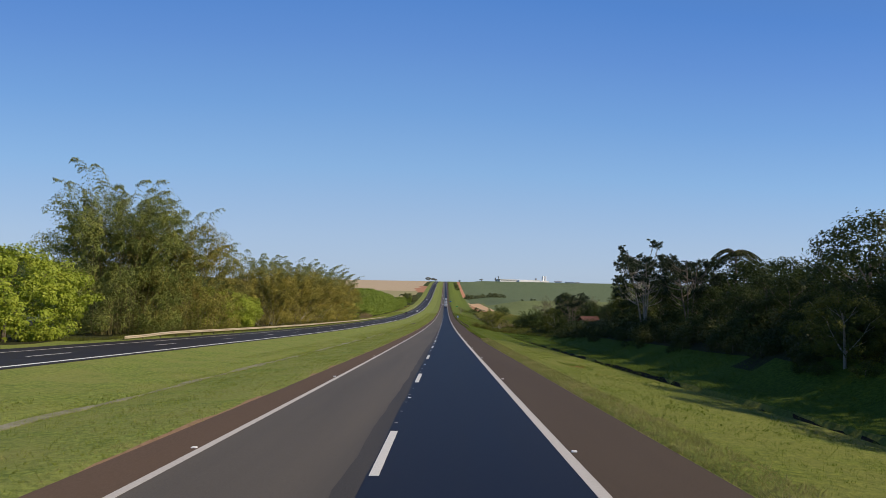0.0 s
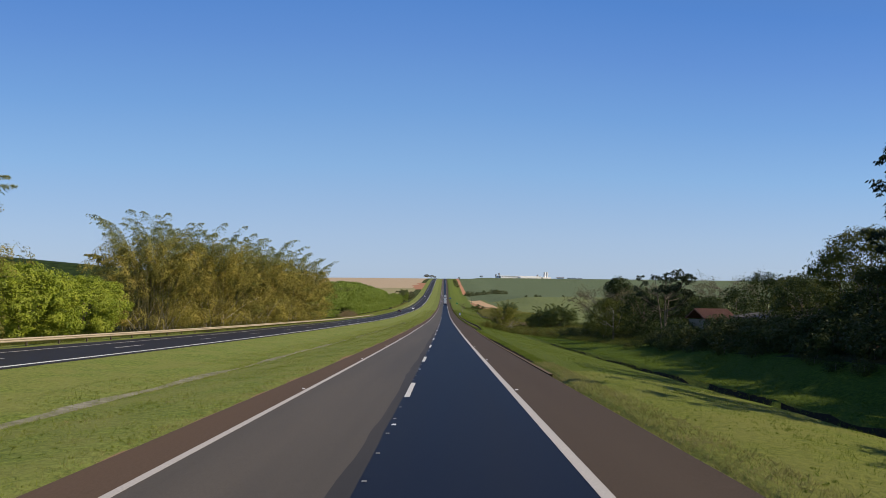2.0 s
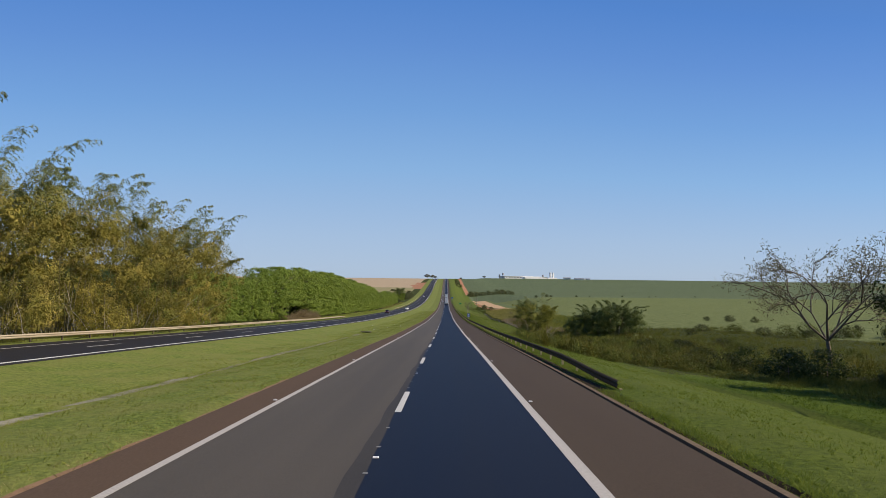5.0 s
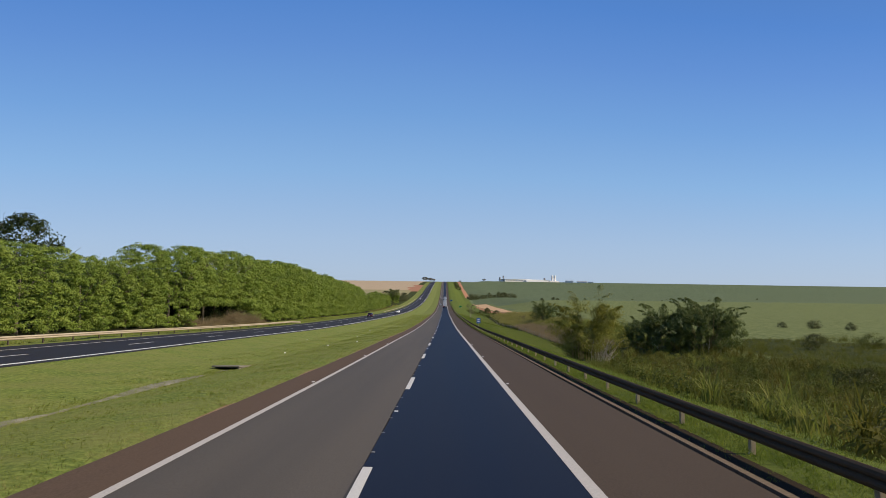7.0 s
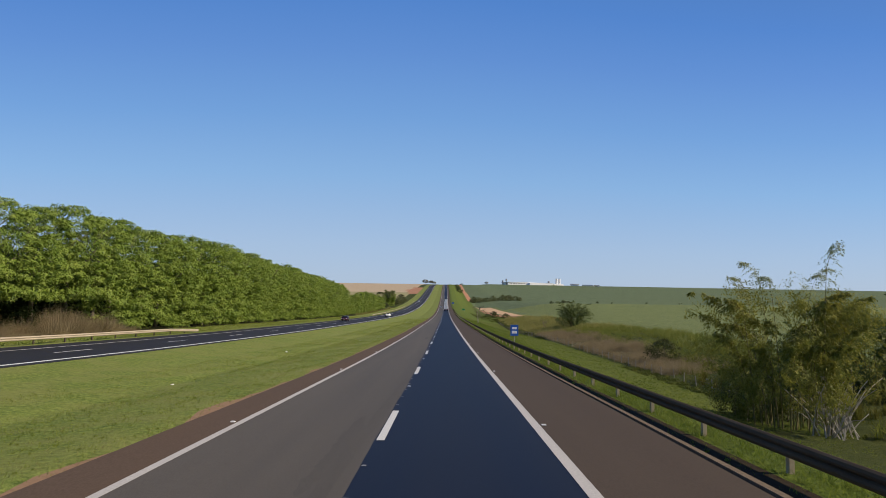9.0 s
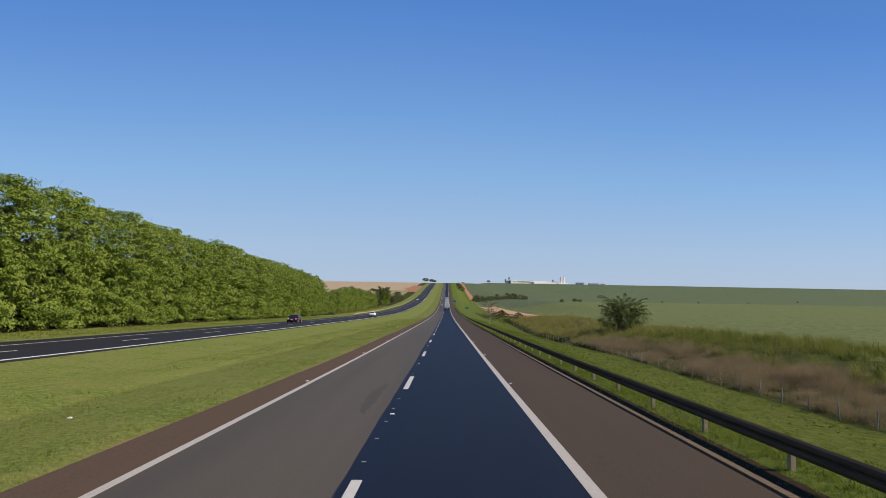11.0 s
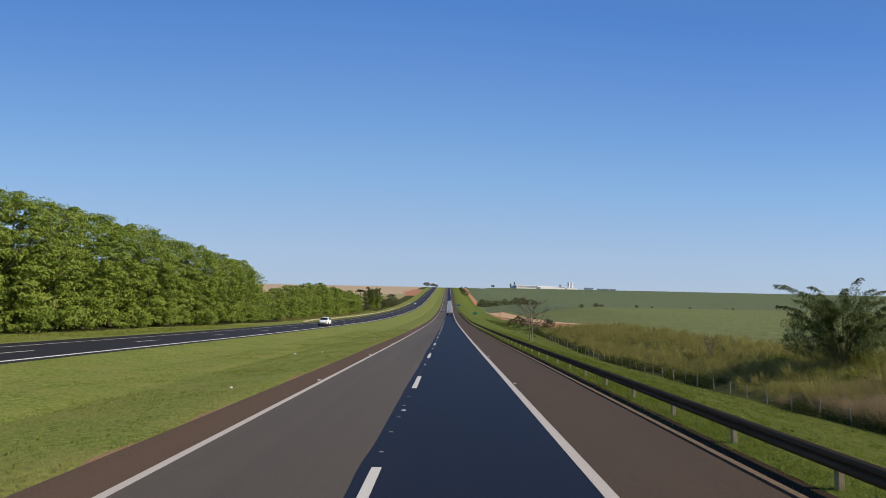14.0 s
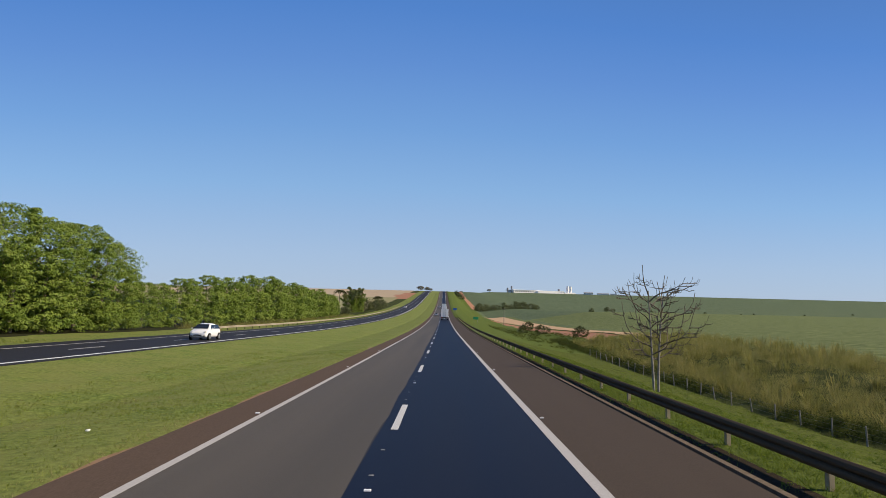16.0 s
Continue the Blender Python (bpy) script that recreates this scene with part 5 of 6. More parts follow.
# ---- weeds in low leafy hummocks ----
def weeds(name, n, x0, x1, y0, y1, mat, h, label, seed, keep=None, per=34, leaf=0.17):
    r = np.random.default_rng(seed)
    x, y = r.uniform(x0, x1, n), r.uniform(y0, y1, n)
    ok = np.array([noise.noise((a * 0.13, b * 0.13, seed)) for a, b in zip(x, y)]) > -0.15
    if keep is not None:
        ok &= keep(x, y)
    x, y = x[ok], y[ok]
    size = h * r.uniform(0.45, 1.25, len(x))
    d = r.normal(0, 1, (len(x), per, 3))
    d /= np.linalg.norm(d, axis=2)[..., None]
    d[..., 2] = np.abs(d[..., 2])
    p = np.stack([x, y, ground_z(x, y)], -1)[:, None] + d * size[:, None, None] * r.uniform(0.5, 1.05, (len(x), per, 1)) * np.array([1.1, 1.1, 0.85])
    v, f = leaves(r, p.reshape(-1, 3), (d + np.array([0, 0, 0.3])).reshape(-1, 3), leaf, leaf * 0.45)
    return tagged(mesh_of(name, v, f, M[mat]), label, "weeds", kind="stuff")


weeds("weeds", 620, 8.5, 55, 198, 300, "weed", 1.6, "leafy weeds tangled with the grass of the hollow", 131, lambda x, y: x > np.interp(y, [200, 225, 245, 270, 300], [9.4, 10, 12, 17.5, 28]), 190, 0.22)
weeds("weeds", 520, 8.5, 55, 198, 300, "weed_lit", 1.4, "soft yellow-green bushes of grass in the hollow", 137, lambda x, y: x > np.interp(y, [200, 225, 245, 270, 300], [9.4, 10, 12, 17.5, 28]), 170, 0.22)
weeds("weeds", 900, 19, 27, 296, 345, "weed", 0.4, "low weeds along the wire fence", 132, lambda x, y: x > 24)
weeds("weeds", 1500, 26.3, 28.6, 425, 600, "weed", 0.9, "dark weeds grown through the wire fence", 133, None, 60)
weeds("weeds", 900, 21, 30, 100, 200, "weed", 0.6, "weeds under the bank trees", 134)
weeds("weeds", 700, 12, 34, 560, 700, "weed", 0.8, "scrubby weeds below the dirt track", 135, lambda x, y: x > 17, 26, 0.24)

# ---- broad-bladed grass in arching clumps ----
def sedge(name, n, x0, x1, y0, y1, mat, length, label, seed, keep=None, per=38, width=0.05):
    r = np.random.default_rng(seed)
    x, y = r.uniform(x0, x1, n), r.uniform(y0, y1, n)
    thick = np.array([noise.noise((a * 0.11, b * 0.11, seed)) for a, b in zip(x, y)])
    ok = thick > -0.2
    if keep is not None:
        ok &= keep(x, y)
    x, y, thick = x[ok], y[ok], thick[ok]
    k = len(x)
    L = (length * np.repeat(r.uniform(0.65, 1.25, k) * (1 + 0.6 * thick), per) * r.uniform(0.6, 1.1, k * per))[:, None, None]
    base = np.repeat(np.stack([x, y, ground_z(x, y) - 0.05], -1), per, 0) + np.concatenate([r.normal(0, 0.2, (k * per, 2)), np.zeros((k * per, 1))], 1)
    az, lean = r.uniform(0, 2 * np.pi, k * per), r.uniform(0.15, 0.8, k * per)[:, None]
    t = np.array([0, 0.4, 0.75, 1.0])[None, :]
    way = np.stack([np.cos(az), np.sin(az)], -1)[:, None]
    path = np.concatenate([way * (lean * t**1.6)[..., None], (t - 0.65 * lean * t**2.4)[..., None]], -1) * L + base[:, None]
    across = np.stack([-np.sin(az), np.cos(az), 0 * az], -1)[:, None] * (width * np.array([0.6, 1.0, 0.7, 0.06]))[None, :, None]
    v = np.stack([path - across / 2, path + across / 2], 2).reshape(-1, 3)
    i = np.arange(k * per)[:, None] * 8
    f = np.concatenate([i + np.array([[q, q + 1, q + 3, q + 2]]) for q in (0, 2, 4)])
    return tagged(mesh_of(name, v, f, M[mat]), label, "grass", kind="stuff")


hollow_edge = lambda x, y: x > np.interp(y, [200, 225, 245, 270, 300, 345], [9.4, 10, 12, 17.5, 27, 28])
sedge("sedge", 520, 8.5, 52, 200, 330, "weed_lit", 1.7, "broad-bladed yellow-green grass in arching clumps", 151, hollow_edge, 44, 0.06)
sedge("sedge", 420, 8.5, 52, 200, 330, "light_blade", 1.5, "arching clumps of pale green grass", 152, hollow_edge, 40, 0.05)
sedge("sedge", 420, 34, 54, 335, 470, "light_blade", 1.6, "strip of tall green grass along the field", 153, None, 40, 0.05)
sedge("sedge", 900, 27.4, 54, 440, 590, "straw_blade", 1.9, "tall straw-green grass in nodding clumps", 154, None, 36, 0.045)

# ---- mown grass tufts beside the carriageways ----
def tufts(name, n, x0, x1, y0, y1, mat, h, label, seed, width=0.03, per=3, lean=0.95):
    r = np.random.default_rng(seed)
    x, y = r.uniform(x0, x1, n), r.uniform(y0, y1, n)
    c = np.stack([x, y, ground_z(x, y) - 0.02], -1)
    c = np.repeat(c, per, 0) + np.concatenate([r.normal(0, 0.05, (n * per, 2)), np.zeros((n * per, 1))], 1)
    d = np.concatenate([r.normal(0, lean, (len(c), 2)), np.ones((len(c), 1))], 1)
    v, f = spikes(r, c, d, h * r.uniform(0.5, 1.5, len(c)), width)
    return tagged(mesh_of(name, v, f, M[mat]), label, "grass", kind="stuff")


tufts("median_grass", 60000, -14.5, -6.3, 0, 500, "blade", 0.08, "short mown grass of the median", 41, 0.015, 5, 0.6)
tufts("verge_grass", 60000, 5.5, 14, 0, 520, "verge_blade", 0.075, "short mown grass of the verge", 42, 0.014, 5, 0.5)
weeds("weeds", 2600, 9, 25.5, 296, 540, "verge_blade", 0.14, "low rough weeds in the mown slope", 136, None, 30, 0.06)
weeds("weeds", 2200, 9, 25.8, 300, 520, "lush_blade", 0.16, "dark hummocks in the rough grass of the slope", 141, None, 34, 0.06)
weeds("median_weeds", 8000, -13.5, -6.35, 0, 470, "blade", 0.04, "small leafy clumps in the median grass", 138, None, 9, 0.055)
weeds("verge_weeds", 6000, 5.3, 12, 0, 470, "verge_blade", 0.05, "leafy clumps in the verge grass", 140, None, 9, 0.06)
tufts("tussock_grass", 12000, 8, 26, 180, 520, "verge_blade", 0.16, "rough tussocks on the slope below the guardrail", 47, 0.02, 6)
tufts("straw_flecks", 9000, -14.5, -6.4, 0, 480, "fringe", 0.07, "scattered straw among the median grass", 60, 0.022, 3)
tufts("edge_grass", 7000, -6.6, -6.1, 0, 500, "fringe", 0.09, "straw and green tufts at the asphalt's edge", 43, 0.014, 5)
tufts("edge_grass", 9000, -12.1, -11.2, -10, 235, "blade", 0.13, "grass growing over the gutter", 57, 0.014, 5)
tufts("edge_grass", 7000, 4.9, 6.2, 0, 95, "fringe", 0.14, "pale straw tufts at the shoulder's edge", 44, 0.014, 6)
tufts("edge_grass", 4500, 5.25, 5.9, 95, 165, "verge_blade", 0.14, "green tufts overhanging the kerb", 45, 0.016, 6)
tufts("edge_grass", 13000, 6.0, 6.9, 165, 500, "verge_blade", 0.17, "green tufts round the guardrail posts", 48, 0.016, 6)
tufts("far_verge_grass", 9000, -40, -31.6, 236, 500, "blade", 0.25, "rough grass before the tree row", 46, 0.06)

# ---- soil edge, gutter, kerb, ditch ----
def draped(name, x0, x1, y, lift, mat, label, wander=0.05, seed=1, thick=0.1, category="ground", kind="structure"):
    """A strip that follows the ground."""
    r = np.random.default_rng(seed)
    n = len(y)
    wob = lambda: np.convolve(r.normal(0, wander, n + 2), np.ones(3) / 3, "valid")
    a, b = x0 + wob(), x1 + wob()
    za, zb = ground_z(a, y) + lift, ground_z(b, y) + lift
    v = np.stack([np.stack([a, y, za - thick], -1), np.stack([a, y, za], -1), np.stack([b, y, zb], -1), np.stack([b, y, zb - thick], -1)], 1)
    i = np.arange(n - 1)[:, None] * 4
    f = np.concatenate([i + np.array([[k + 4, k + 5, k + 1, k]]) for k in range(3)])[:, ::-1]
    return tagged(mesh_of(name, v, f, mat), label, category, kind=kind)


# dark strip stands for the ditch's shaded face
draped("ditch_edge", 15.0, 15.28, np.arange(-30, 150, 1.0), 0.012, M["trench"], "broken earth lip of the shallow ditch, darkened for shade", 0.1, 55)
tufts("lush_grass", 14000, 15.6, 21, 5, 185, "lush_blade", 0.16, "lush grass beyond the ditch, darkened for tree shade", 59, 0.02, 4)
tufts("edge_grass", 3000, 14.6, 15.5, -10, 150, "verge_blade", 0.2, "grass hanging over the ditch", 56, 0.018, 6)
draped("soil_edge", -6.2, -6.0, np.arange(-40, 520, 1.0), 0.012, M["edge_soil"], "strip of red earth between asphalt and grass", 0.15, 51)
gut = np.arange(-40, 232, 1.5)
draped("median_gutter", -11.85, -11.5, gut, 0.03, M["gutter"], "worn concrete gutter half hidden in the median grass", 0.2, 52, category="gutter")
kerb_y = np.arange(88, 720, 2.0)
strip("kerb", 4.88, 5.03, 0.015, M["kerb"], "low pale concrete kerb along the shoulder", kerb_y, 0.2, 0.012, seed=53, category="kerb", bend=(1, 1))
dirt = [(44, 1000, 9), (47, 900, 8), (49.5, 800, 7), (48, 700, 5), (45, 628, 4), (43, 585, 3), (43.5, 560, 1.2)]


def track(name, pts, mat, label):
    vs, n = [], 40
    q = np.linspace(0, len(pts) - 1, n)
    p = np.array(pts, dtype=float)
    xs, ys, ws = (np.interp(q, np.arange(len(pts)), p[:, k]) for k in range(3))
    d = np.stack([np.gradient(xs), np.gradient(ys)], -1)
    d /= np.linalg.norm(d, axis=1)[:, None]
    for s in (-1, -0.5, 0, 0.5, 1):
        a, b = xs - d[:, 1] * ws * s, ys + d[:, 0] * ws * s
        vs.append(np.stack([a, b, ground_z(a, b) + 0.25], -1))
    v = np.stack(vs, 1)
    i = np.arange(n - 1)[:, None] * 5
    f = np.concatenate([i + np.array([[k, k + 1, k + 6, k + 5]]) for k in range(4)])
    return tagged(mesh_of(name, v, f, mat), label, "track", kind="structure")


track("dirt_track", dirt, M["track"], "bare reddish dirt track at the foot of the field")

# ---- drain inlet in the median ----
inlet = thing("drain_inlet", -11.6, 235.2, gz(-11.6, 235.2) - 0.04, "concrete drain inlet with a tilted slab over a dark opening", "drain")
bm = box(-0.75, -0.7, 0.02, 0.75, 1.7, 0.11, 0.03)
bmesh.ops.rotate(bm, cent=(0, 1.7, 0.02), matrix=Matrix.Rotation(radians(-5), 3, "X"), verts=bm.verts)
part("slab", bm, M["concrete"], inlet, "weathered concrete slab")
# solid black block in place of the shade inside the opening
part("pit_shade", box(-0.66, -0.62, -0.3, 0.66, 0.9, 0.06), M["black"], inlet)
for s in (-1, 1):
    part("cheek", box(s * 0.68 - 0.07, -0.65, -0.2, s * 0.68 + 0.07, 0.6, 0.16, 0.03), M["concrete"], inlet)
part("apron", box(-0.5, -4.2, -0.3, 0.45, -0.62, 0.075, 0.02), M["gutter"], inlet, "pale dusty concrete apron")

# ---- road studs ----
stud = thing("road_stud", XL - 0.2, 17.3, float(road_z(17.3)), "small white reflective road stud", "road stud", "road studs")
part("body", box(-0.055, -0.04, -0.01, 0.055, 0.04, 0.02, 0.006), M["sign_white"], stud)
for k in range(0, 31):
    for x, y in ((XL - 0.2, 17.3 + 16 * k), (XR + 0.22, 17.6 + 16 * k), (XD, 26.0 + 16 * k)):
        if k or x != XL - 0.2:
            copy_thing(stud, pose(x, y, float(road_z(y)) + 0.008))

# ---- wire fence along the hollow ----
fence = thing("wire_fence", 0, 0, 0, "old wire fence on thin pale wooden posts", "fence")
fy = np.arange(420.2 - 34 * 3.55, 560, 3.55)
fr = np.random.default_rng(61)
fx = 26.3 + np.interp(fy, [300, 409, 560], [0.3, 0, -0.6]) + fr.normal(0, 0.08, len(fy))
post_me = None
for x, y in zip(fx, fy):
    if post_me is None:
        o = part("post", drum(0.06, 0.05, 1.3, 7), M["pale_bark"], fence)
        post_me = o.data
    else:
        o = new("post", post_me)
        o.parent = fence
    o.matrix_basis = pose(x, y, gz(x, y) - 0.1, fr.normal(0, 3), fr.normal(0, 3), fr.uniform(0, 360))
for h in (0.4, 0.75, 1.1):
    v, f = tubes([(np.stack([fx, fy, ground_z(fx, fy) + h], -1), np.full(len(fx), 0.006))], 3)
    mesh_of("wire", v, f, M["steel"], fence)

# ---- blue kilometre sign ----
sign = thing("road_sign", 6.2, 313, gz(6.2, 313), "small blue and white kilometre sign on a post", "road sign")
part("post", drum(0.035, 0.035, 2.1, 8), M["steel"], sign)
part("panel", box(-0.34, -0.06, 1.15, 0.34, -0.04, 2.1, 0.005), M["blue_sign"], sign)
part("lettering", box(-0.2, -0.066, 1.72, 0.2, -0.061, 1.9), M["sign_white"], sign)
part("lettering", box(-0.22, -0.066, 1.35, 0.22, -0.061, 1.58), M["sign_white"], sign)
for nm, mat, x, y, w, h, z in (("road_sign", "blue_sign", 6.6, 805, 2.0, 1.1, 1.6), ("road_sign", "green_sign", 12.5, 690, 2.0, 1.0, 1.2)):
    s2 = thing(nm, x, y, gz(x, y), "%s roadside information sign on two posts" % ("blue" if mat[0] == "b" else "green"), "road sign")
    for k in (-0.35, 0.35):
        part("post", drum(0.05, 0.05, z + h, 8, pose(k * w, 0, 0)), M["steel"], s2)
    part("panel", box(-w / 2, -0.09, z, w / 2, -0.06, z + h, 0.01), M[mat], s2)
pole = thing("marker_pole", 30, 760, gz(30, 760), "thin pale wooden utility pole", "pole")
part("shaft", drum(0.16, 0.11, 9, 8), M["pale_bark"], pole)

# ---- little house behind the bank ----
house = thing("house", 26.7, 122, gz(29, 122) - 0.1, "small low house with a red clay tile roof", "house", rz=4)
part("wall", box(-1.45, -1.7, 0, 1.45, 1.7, 2.35, 0.01), M["plaster"], house)
part("door", box(-0.4, -1.76, 0.05, 0.4, -1.7, 1.9, 0.01), M["bark"], house)
part("window", box(-1.51, 0.3, 0.9, -1.45, 1.2, 1.7, 0.01), M["dark_glass"], house)
for sgn in (-1, 1):
    tilt = -24 * sgn
    back = Matrix() if sgn > 0 else pose(0, -2.2, 0)
    bm = box(-1.7, 0, 0, 1.7, 2.2, 0.08)
    bmesh.ops.transform(bm, matrix=pose(0, 0, 3.3, tilt, 0, 0) @ back, verts=bm.verts)
    slope = part("roof", bm, M["tile"], house)
    tube_me = None
    for k in range(15):
        if tube_me is None:
            o = part("tile_row", drum(0.09, 0.09, 2.2, 6, pose(0, 0, 0, -90, 0, 0)), M["tile"], slope)
            tube_me = o.data
        else:
            o = new("tile_row", tube_me)
            o.parent = slope
        o.matrix_basis = pose(-1.61 + k * 0.23, 0, 3.38, tilt, 0, 0) @ back
lean_to = thing("shed", 29.2, 113.5, gz(28, 113.5) - 0.2, "long low open shed with a dark old roof", "shed", rz=-6)
part("wall", box(1.5, -6.4, -0.6, 1.7, 6.4, 2.5, 0.01), M["bark"], lean_to)
for y in (-6.3, -2.1, 2.1, 6.3):
    part("post", box(-1.6, y - 0.07, -0.6, -1.46, y + 0.07, 2.4, 0.01), M["bark"], lean_to)
bm = box(-2.0, -6.9, 2.45, 2.1, 6.9, 2.56)
bmesh.ops.rotate(bm, cent=(0, 0, 2.45), matrix=Matrix.Rotation(radians(-9), 3, "Y"), verts=bm.verts)
part("roof", bm, M["old_roof"], lean_to)

# ---- long factory on the far ridge ----
fac = thing("factory", 163, 1990, gz(163, 1990), "long low white factory hall with towers on the ridge", "factory", rz=20)
part("hall", box(10, 0, 0, 150, 40, 7, 0.05), M["white_wall"], fac)
part("roof", box(8, -1, 7, 152, 41, 8.2, 0.05), M["white_wall"], fac)
part("hall", box(70, -14, 0, 128, 0, 5.5, 0.05), M["white_wall"], fac)
for k in range(11):
    part("window", box(14 + k * 5, -0.25, 3.5, 17 + k * 5, -0.05, 5), M["dark_glass"], fac)
for x, h, w in ((-2, 12, 3), (9, 17, 3), (142, 14, 4)):
    part("water_tower", drum(1.0, 1.0, h - 5, 10, pose(x, 10, 0)), M["grey_metal"], fac)
    part("tank", drum(w / 2 + 0.8, w / 2 + 0.8, 6, 12, pose(x, 10, h - 6)), M["grey_metal"], fac)
for x in (166, 175):
    part("silo", drum(3.4, 3.4, 22, 16, pose(x, 8, 0)), M["white_wall"], fac)
part("annex", box(155, 0, 0, 185, 25, 6, 0.05), M["white_wall"], fac)
for x, w, h in ((181, 20, 6), (216, 26, 4.5), (240, 12, 4)):
    shed = thing("shed", 172 + x, 2000 - x * 0.1, gz(172 + x, 2000 - x * 0.1), "white gabled farm shed on the ridge", "shed")
    part("wall", box(-w / 2, -6, 0, w / 2, 6, h * 0.7), M["white_wall"], shed)
    bm = bmesh.new()
    pts = [bm.verts.new(p) for p in ((-w / 2 - 1, -7, h * 0.65), (-w / 2 - 1, 7, h * 0.65), (-w / 2 - 1, 0, h), (w / 2 + 1, -7, h * 0.65), (w / 2 + 1, 7, h * 0.65), (w / 2 + 1, 0, h))]
    for q in ((0, 1, 2), (3, 5, 4), (0, 2, 5, 3), (1, 4, 5, 2), (0, 3, 4, 1)):
        bm.faces.new([pts[i] for i in q])
    part("roof", bm, M["grey_metal"], shed)

# ---- vehicles ----
def loft(sections, rings=None):
    """A body from cross-sections along y: each is a list of (x, z) on one side, bottom to top, mirrored."""
    bm = bmesh.new()
    rows = []
    for y, half in sections:
        pts = [(x, y, z) for x, z in half] + [(-x, y, z) for x, z in half[::-1]]
        rows.append([bm.verts.new(p) for p in pts])
    n = len(rows[0])
    for a, b in zip(rows, rows[1:]):
        for k in range(n):
            bm.faces.new((a[k], a[(k + 1) % n], b[(k + 1) % n], b[k]))
    bm.faces.new(rows[0][::-1])
    bm.faces.new(rows[-1])
    bmesh.ops.recalc_face_normals(bm, faces=bm.faces)
    return bm


def plate(corners, thick=0.012):
    """A thin pane on four corners, thickened both ways along its normal."""
    p = [Vector(c) for c in corners]
    n = (p[1] - p[0]).cross(p[3] - p[0]).normalized() * thick
    bm = bmesh.new()
    a, b = [bm.verts.new(q + n) for q in p], [bm.verts.new(q - n) for q in p]
    bm.faces.new(a)
    bm.faces.new(b[::-1])
    for k in range(4):
        bm.faces.new((a[(k + 1) % 4], a[k], b[k], b[(k + 1) % 4]))
    bmesh.ops.recalc_face_normals(bm, faces=bm.faces)
    return bm


def car(label, paint, x, y, z, rz, tall=1.5):
    """A small rounded hatchback; its front points to -y before the turn."""
    c = thing("car", x, y, z, label, "car", rz=rz)
    k = tall / 1.5
    # station, half width, underside, belt, roof half width, roof
    rows = [(-1.88, 0.5, 0.36, 0.6, 0.38, 0.63), (-1.8, 0.7, 0.24, 0.7, 0.55, 0.74), (-1.55, 0.81, 0.2, 0.8, 0.64, 0.86), (-1.05, 0.85, 0.2, 0.93, 0.7, 0.98), (-0.95, 0.85, 0.2, 0.95, 0.69, 1.04), (-0.28, 0.86, 0.2, 0.97, 0.6, 1.44), (0.2, 0.86, 0.2, 0.98, 0.6, 1.52), (0.9, 0.86, 0.2, 0.99, 0.58, 1.49), (1.45, 0.84, 0.22, 0.98, 0.54, 1.38), (1.72, 0.8, 0.26, 0.96, 0.56, 1.08), (1.84, 0.76, 0.3, 0.84, 0.58, 0.9), (1.88, 0.66, 0.38, 0.74, 0.5, 0.78)]
    body = loft([(yy, [(w * 0.82, zb), (w, zb + 0.1), (w * 1.03, (zb + belt * k) / 2 + 0.04), (w * 0.98, belt * k), (wr + 0.03, (roof - 0.07) * k), (wr * 0.7, roof * k)]) for yy, w, zb, belt, wr, roof in rows])
    shell = part("body", body, M[paint], c, smooth=True)
    shell.modifiers.new("round", "SUBSURF").levels = 2
    part("windscreen", plate([(-0.63, -1.02, 1.03 * k), (0.63, -1.02, 1.03 * k), (0.5, -0.4, 1.405 * k), (-0.5, -0.4, 1.405 * k)], 0.02), M["dark_glass"], c)
    part("rear_window", plate([(0.54, 1.73, 1.06 * k), (-0.54, 1.73, 1.06 * k), (-0.46, 1.5, 1.33 * k), (0.46, 1.5, 1.33 * k)], 0.02), M["dark_glass"], c)
    for s in (-1, 1):
        for y0, y1, y2, y3 in ((-0.78, 0.2, 0.2, -0.3), (0.29, 1.15, 0.95, 0.29), (1.22, 1.5, 1.3, 1.02)):
            part("side_window", plate([(s * 0.832, y0, 1.0 * k), (s * 0.832, y1, 1.01 * k), (s * 0.655, y2, 1.35 * k), (s * 0.655, y3, 1.35 * k)], 0.02), M["dark_glass"], c)
        part("headlight", box(s * 0.62 - 0.13, -1.83, 0.62, s * 0.62 + 0.13, -1.5, 0.8, 0.05), M["lens_white"], c)
        part("tail_light", box(s * 0.7 - 0.09, 1.66, 0.7, s * 0.7 + 0.07, 1.86, 1.0, 0.04), M["lens_red"], c)
        part("mirror", box(s * 0.96 - 0.1, -0.82, 0.96 * k, s * 0.96 + 0.08, -0.7, 1.1 * k, 0.04), M[paint], c)
        part("fog_light", box(s * 0.58 - 0.08, -1.87, 0.34, s * 0.58 + 0.08, -1.78, 0.44, 0.03), M["black"], c)
        for yy in (-1.2, 1.2):
            part("wheel_arch", drum(0.345, 0.345, 0.12, 20, pose(s * 0.83 - 0.06, yy, 0.32, 0, 90, 0)), M["black"], c)
            w = part("wheel", drum(0.3, 0.3, 0.19, 20, pose(s * 0.82 - 0.095, yy, 0.3, 0, 90, 0)), M["rubber"], c)
            part("rim", drum(0.2, 0.2, 0.21, 14, pose(s * 0.82 - 0.105, yy, 0.3, 0, 90, 0)), M["rim"], w)
    part("grille", box(-0.4, -1.9, 0.36, 0.4, -1.8, 0.52, 0.04), M["black"], c)
    part("number_plate", box(-0.2, -1.92, 0.54, 0.2, -1.88, 0.63), M["sign_white"], c)
    return c


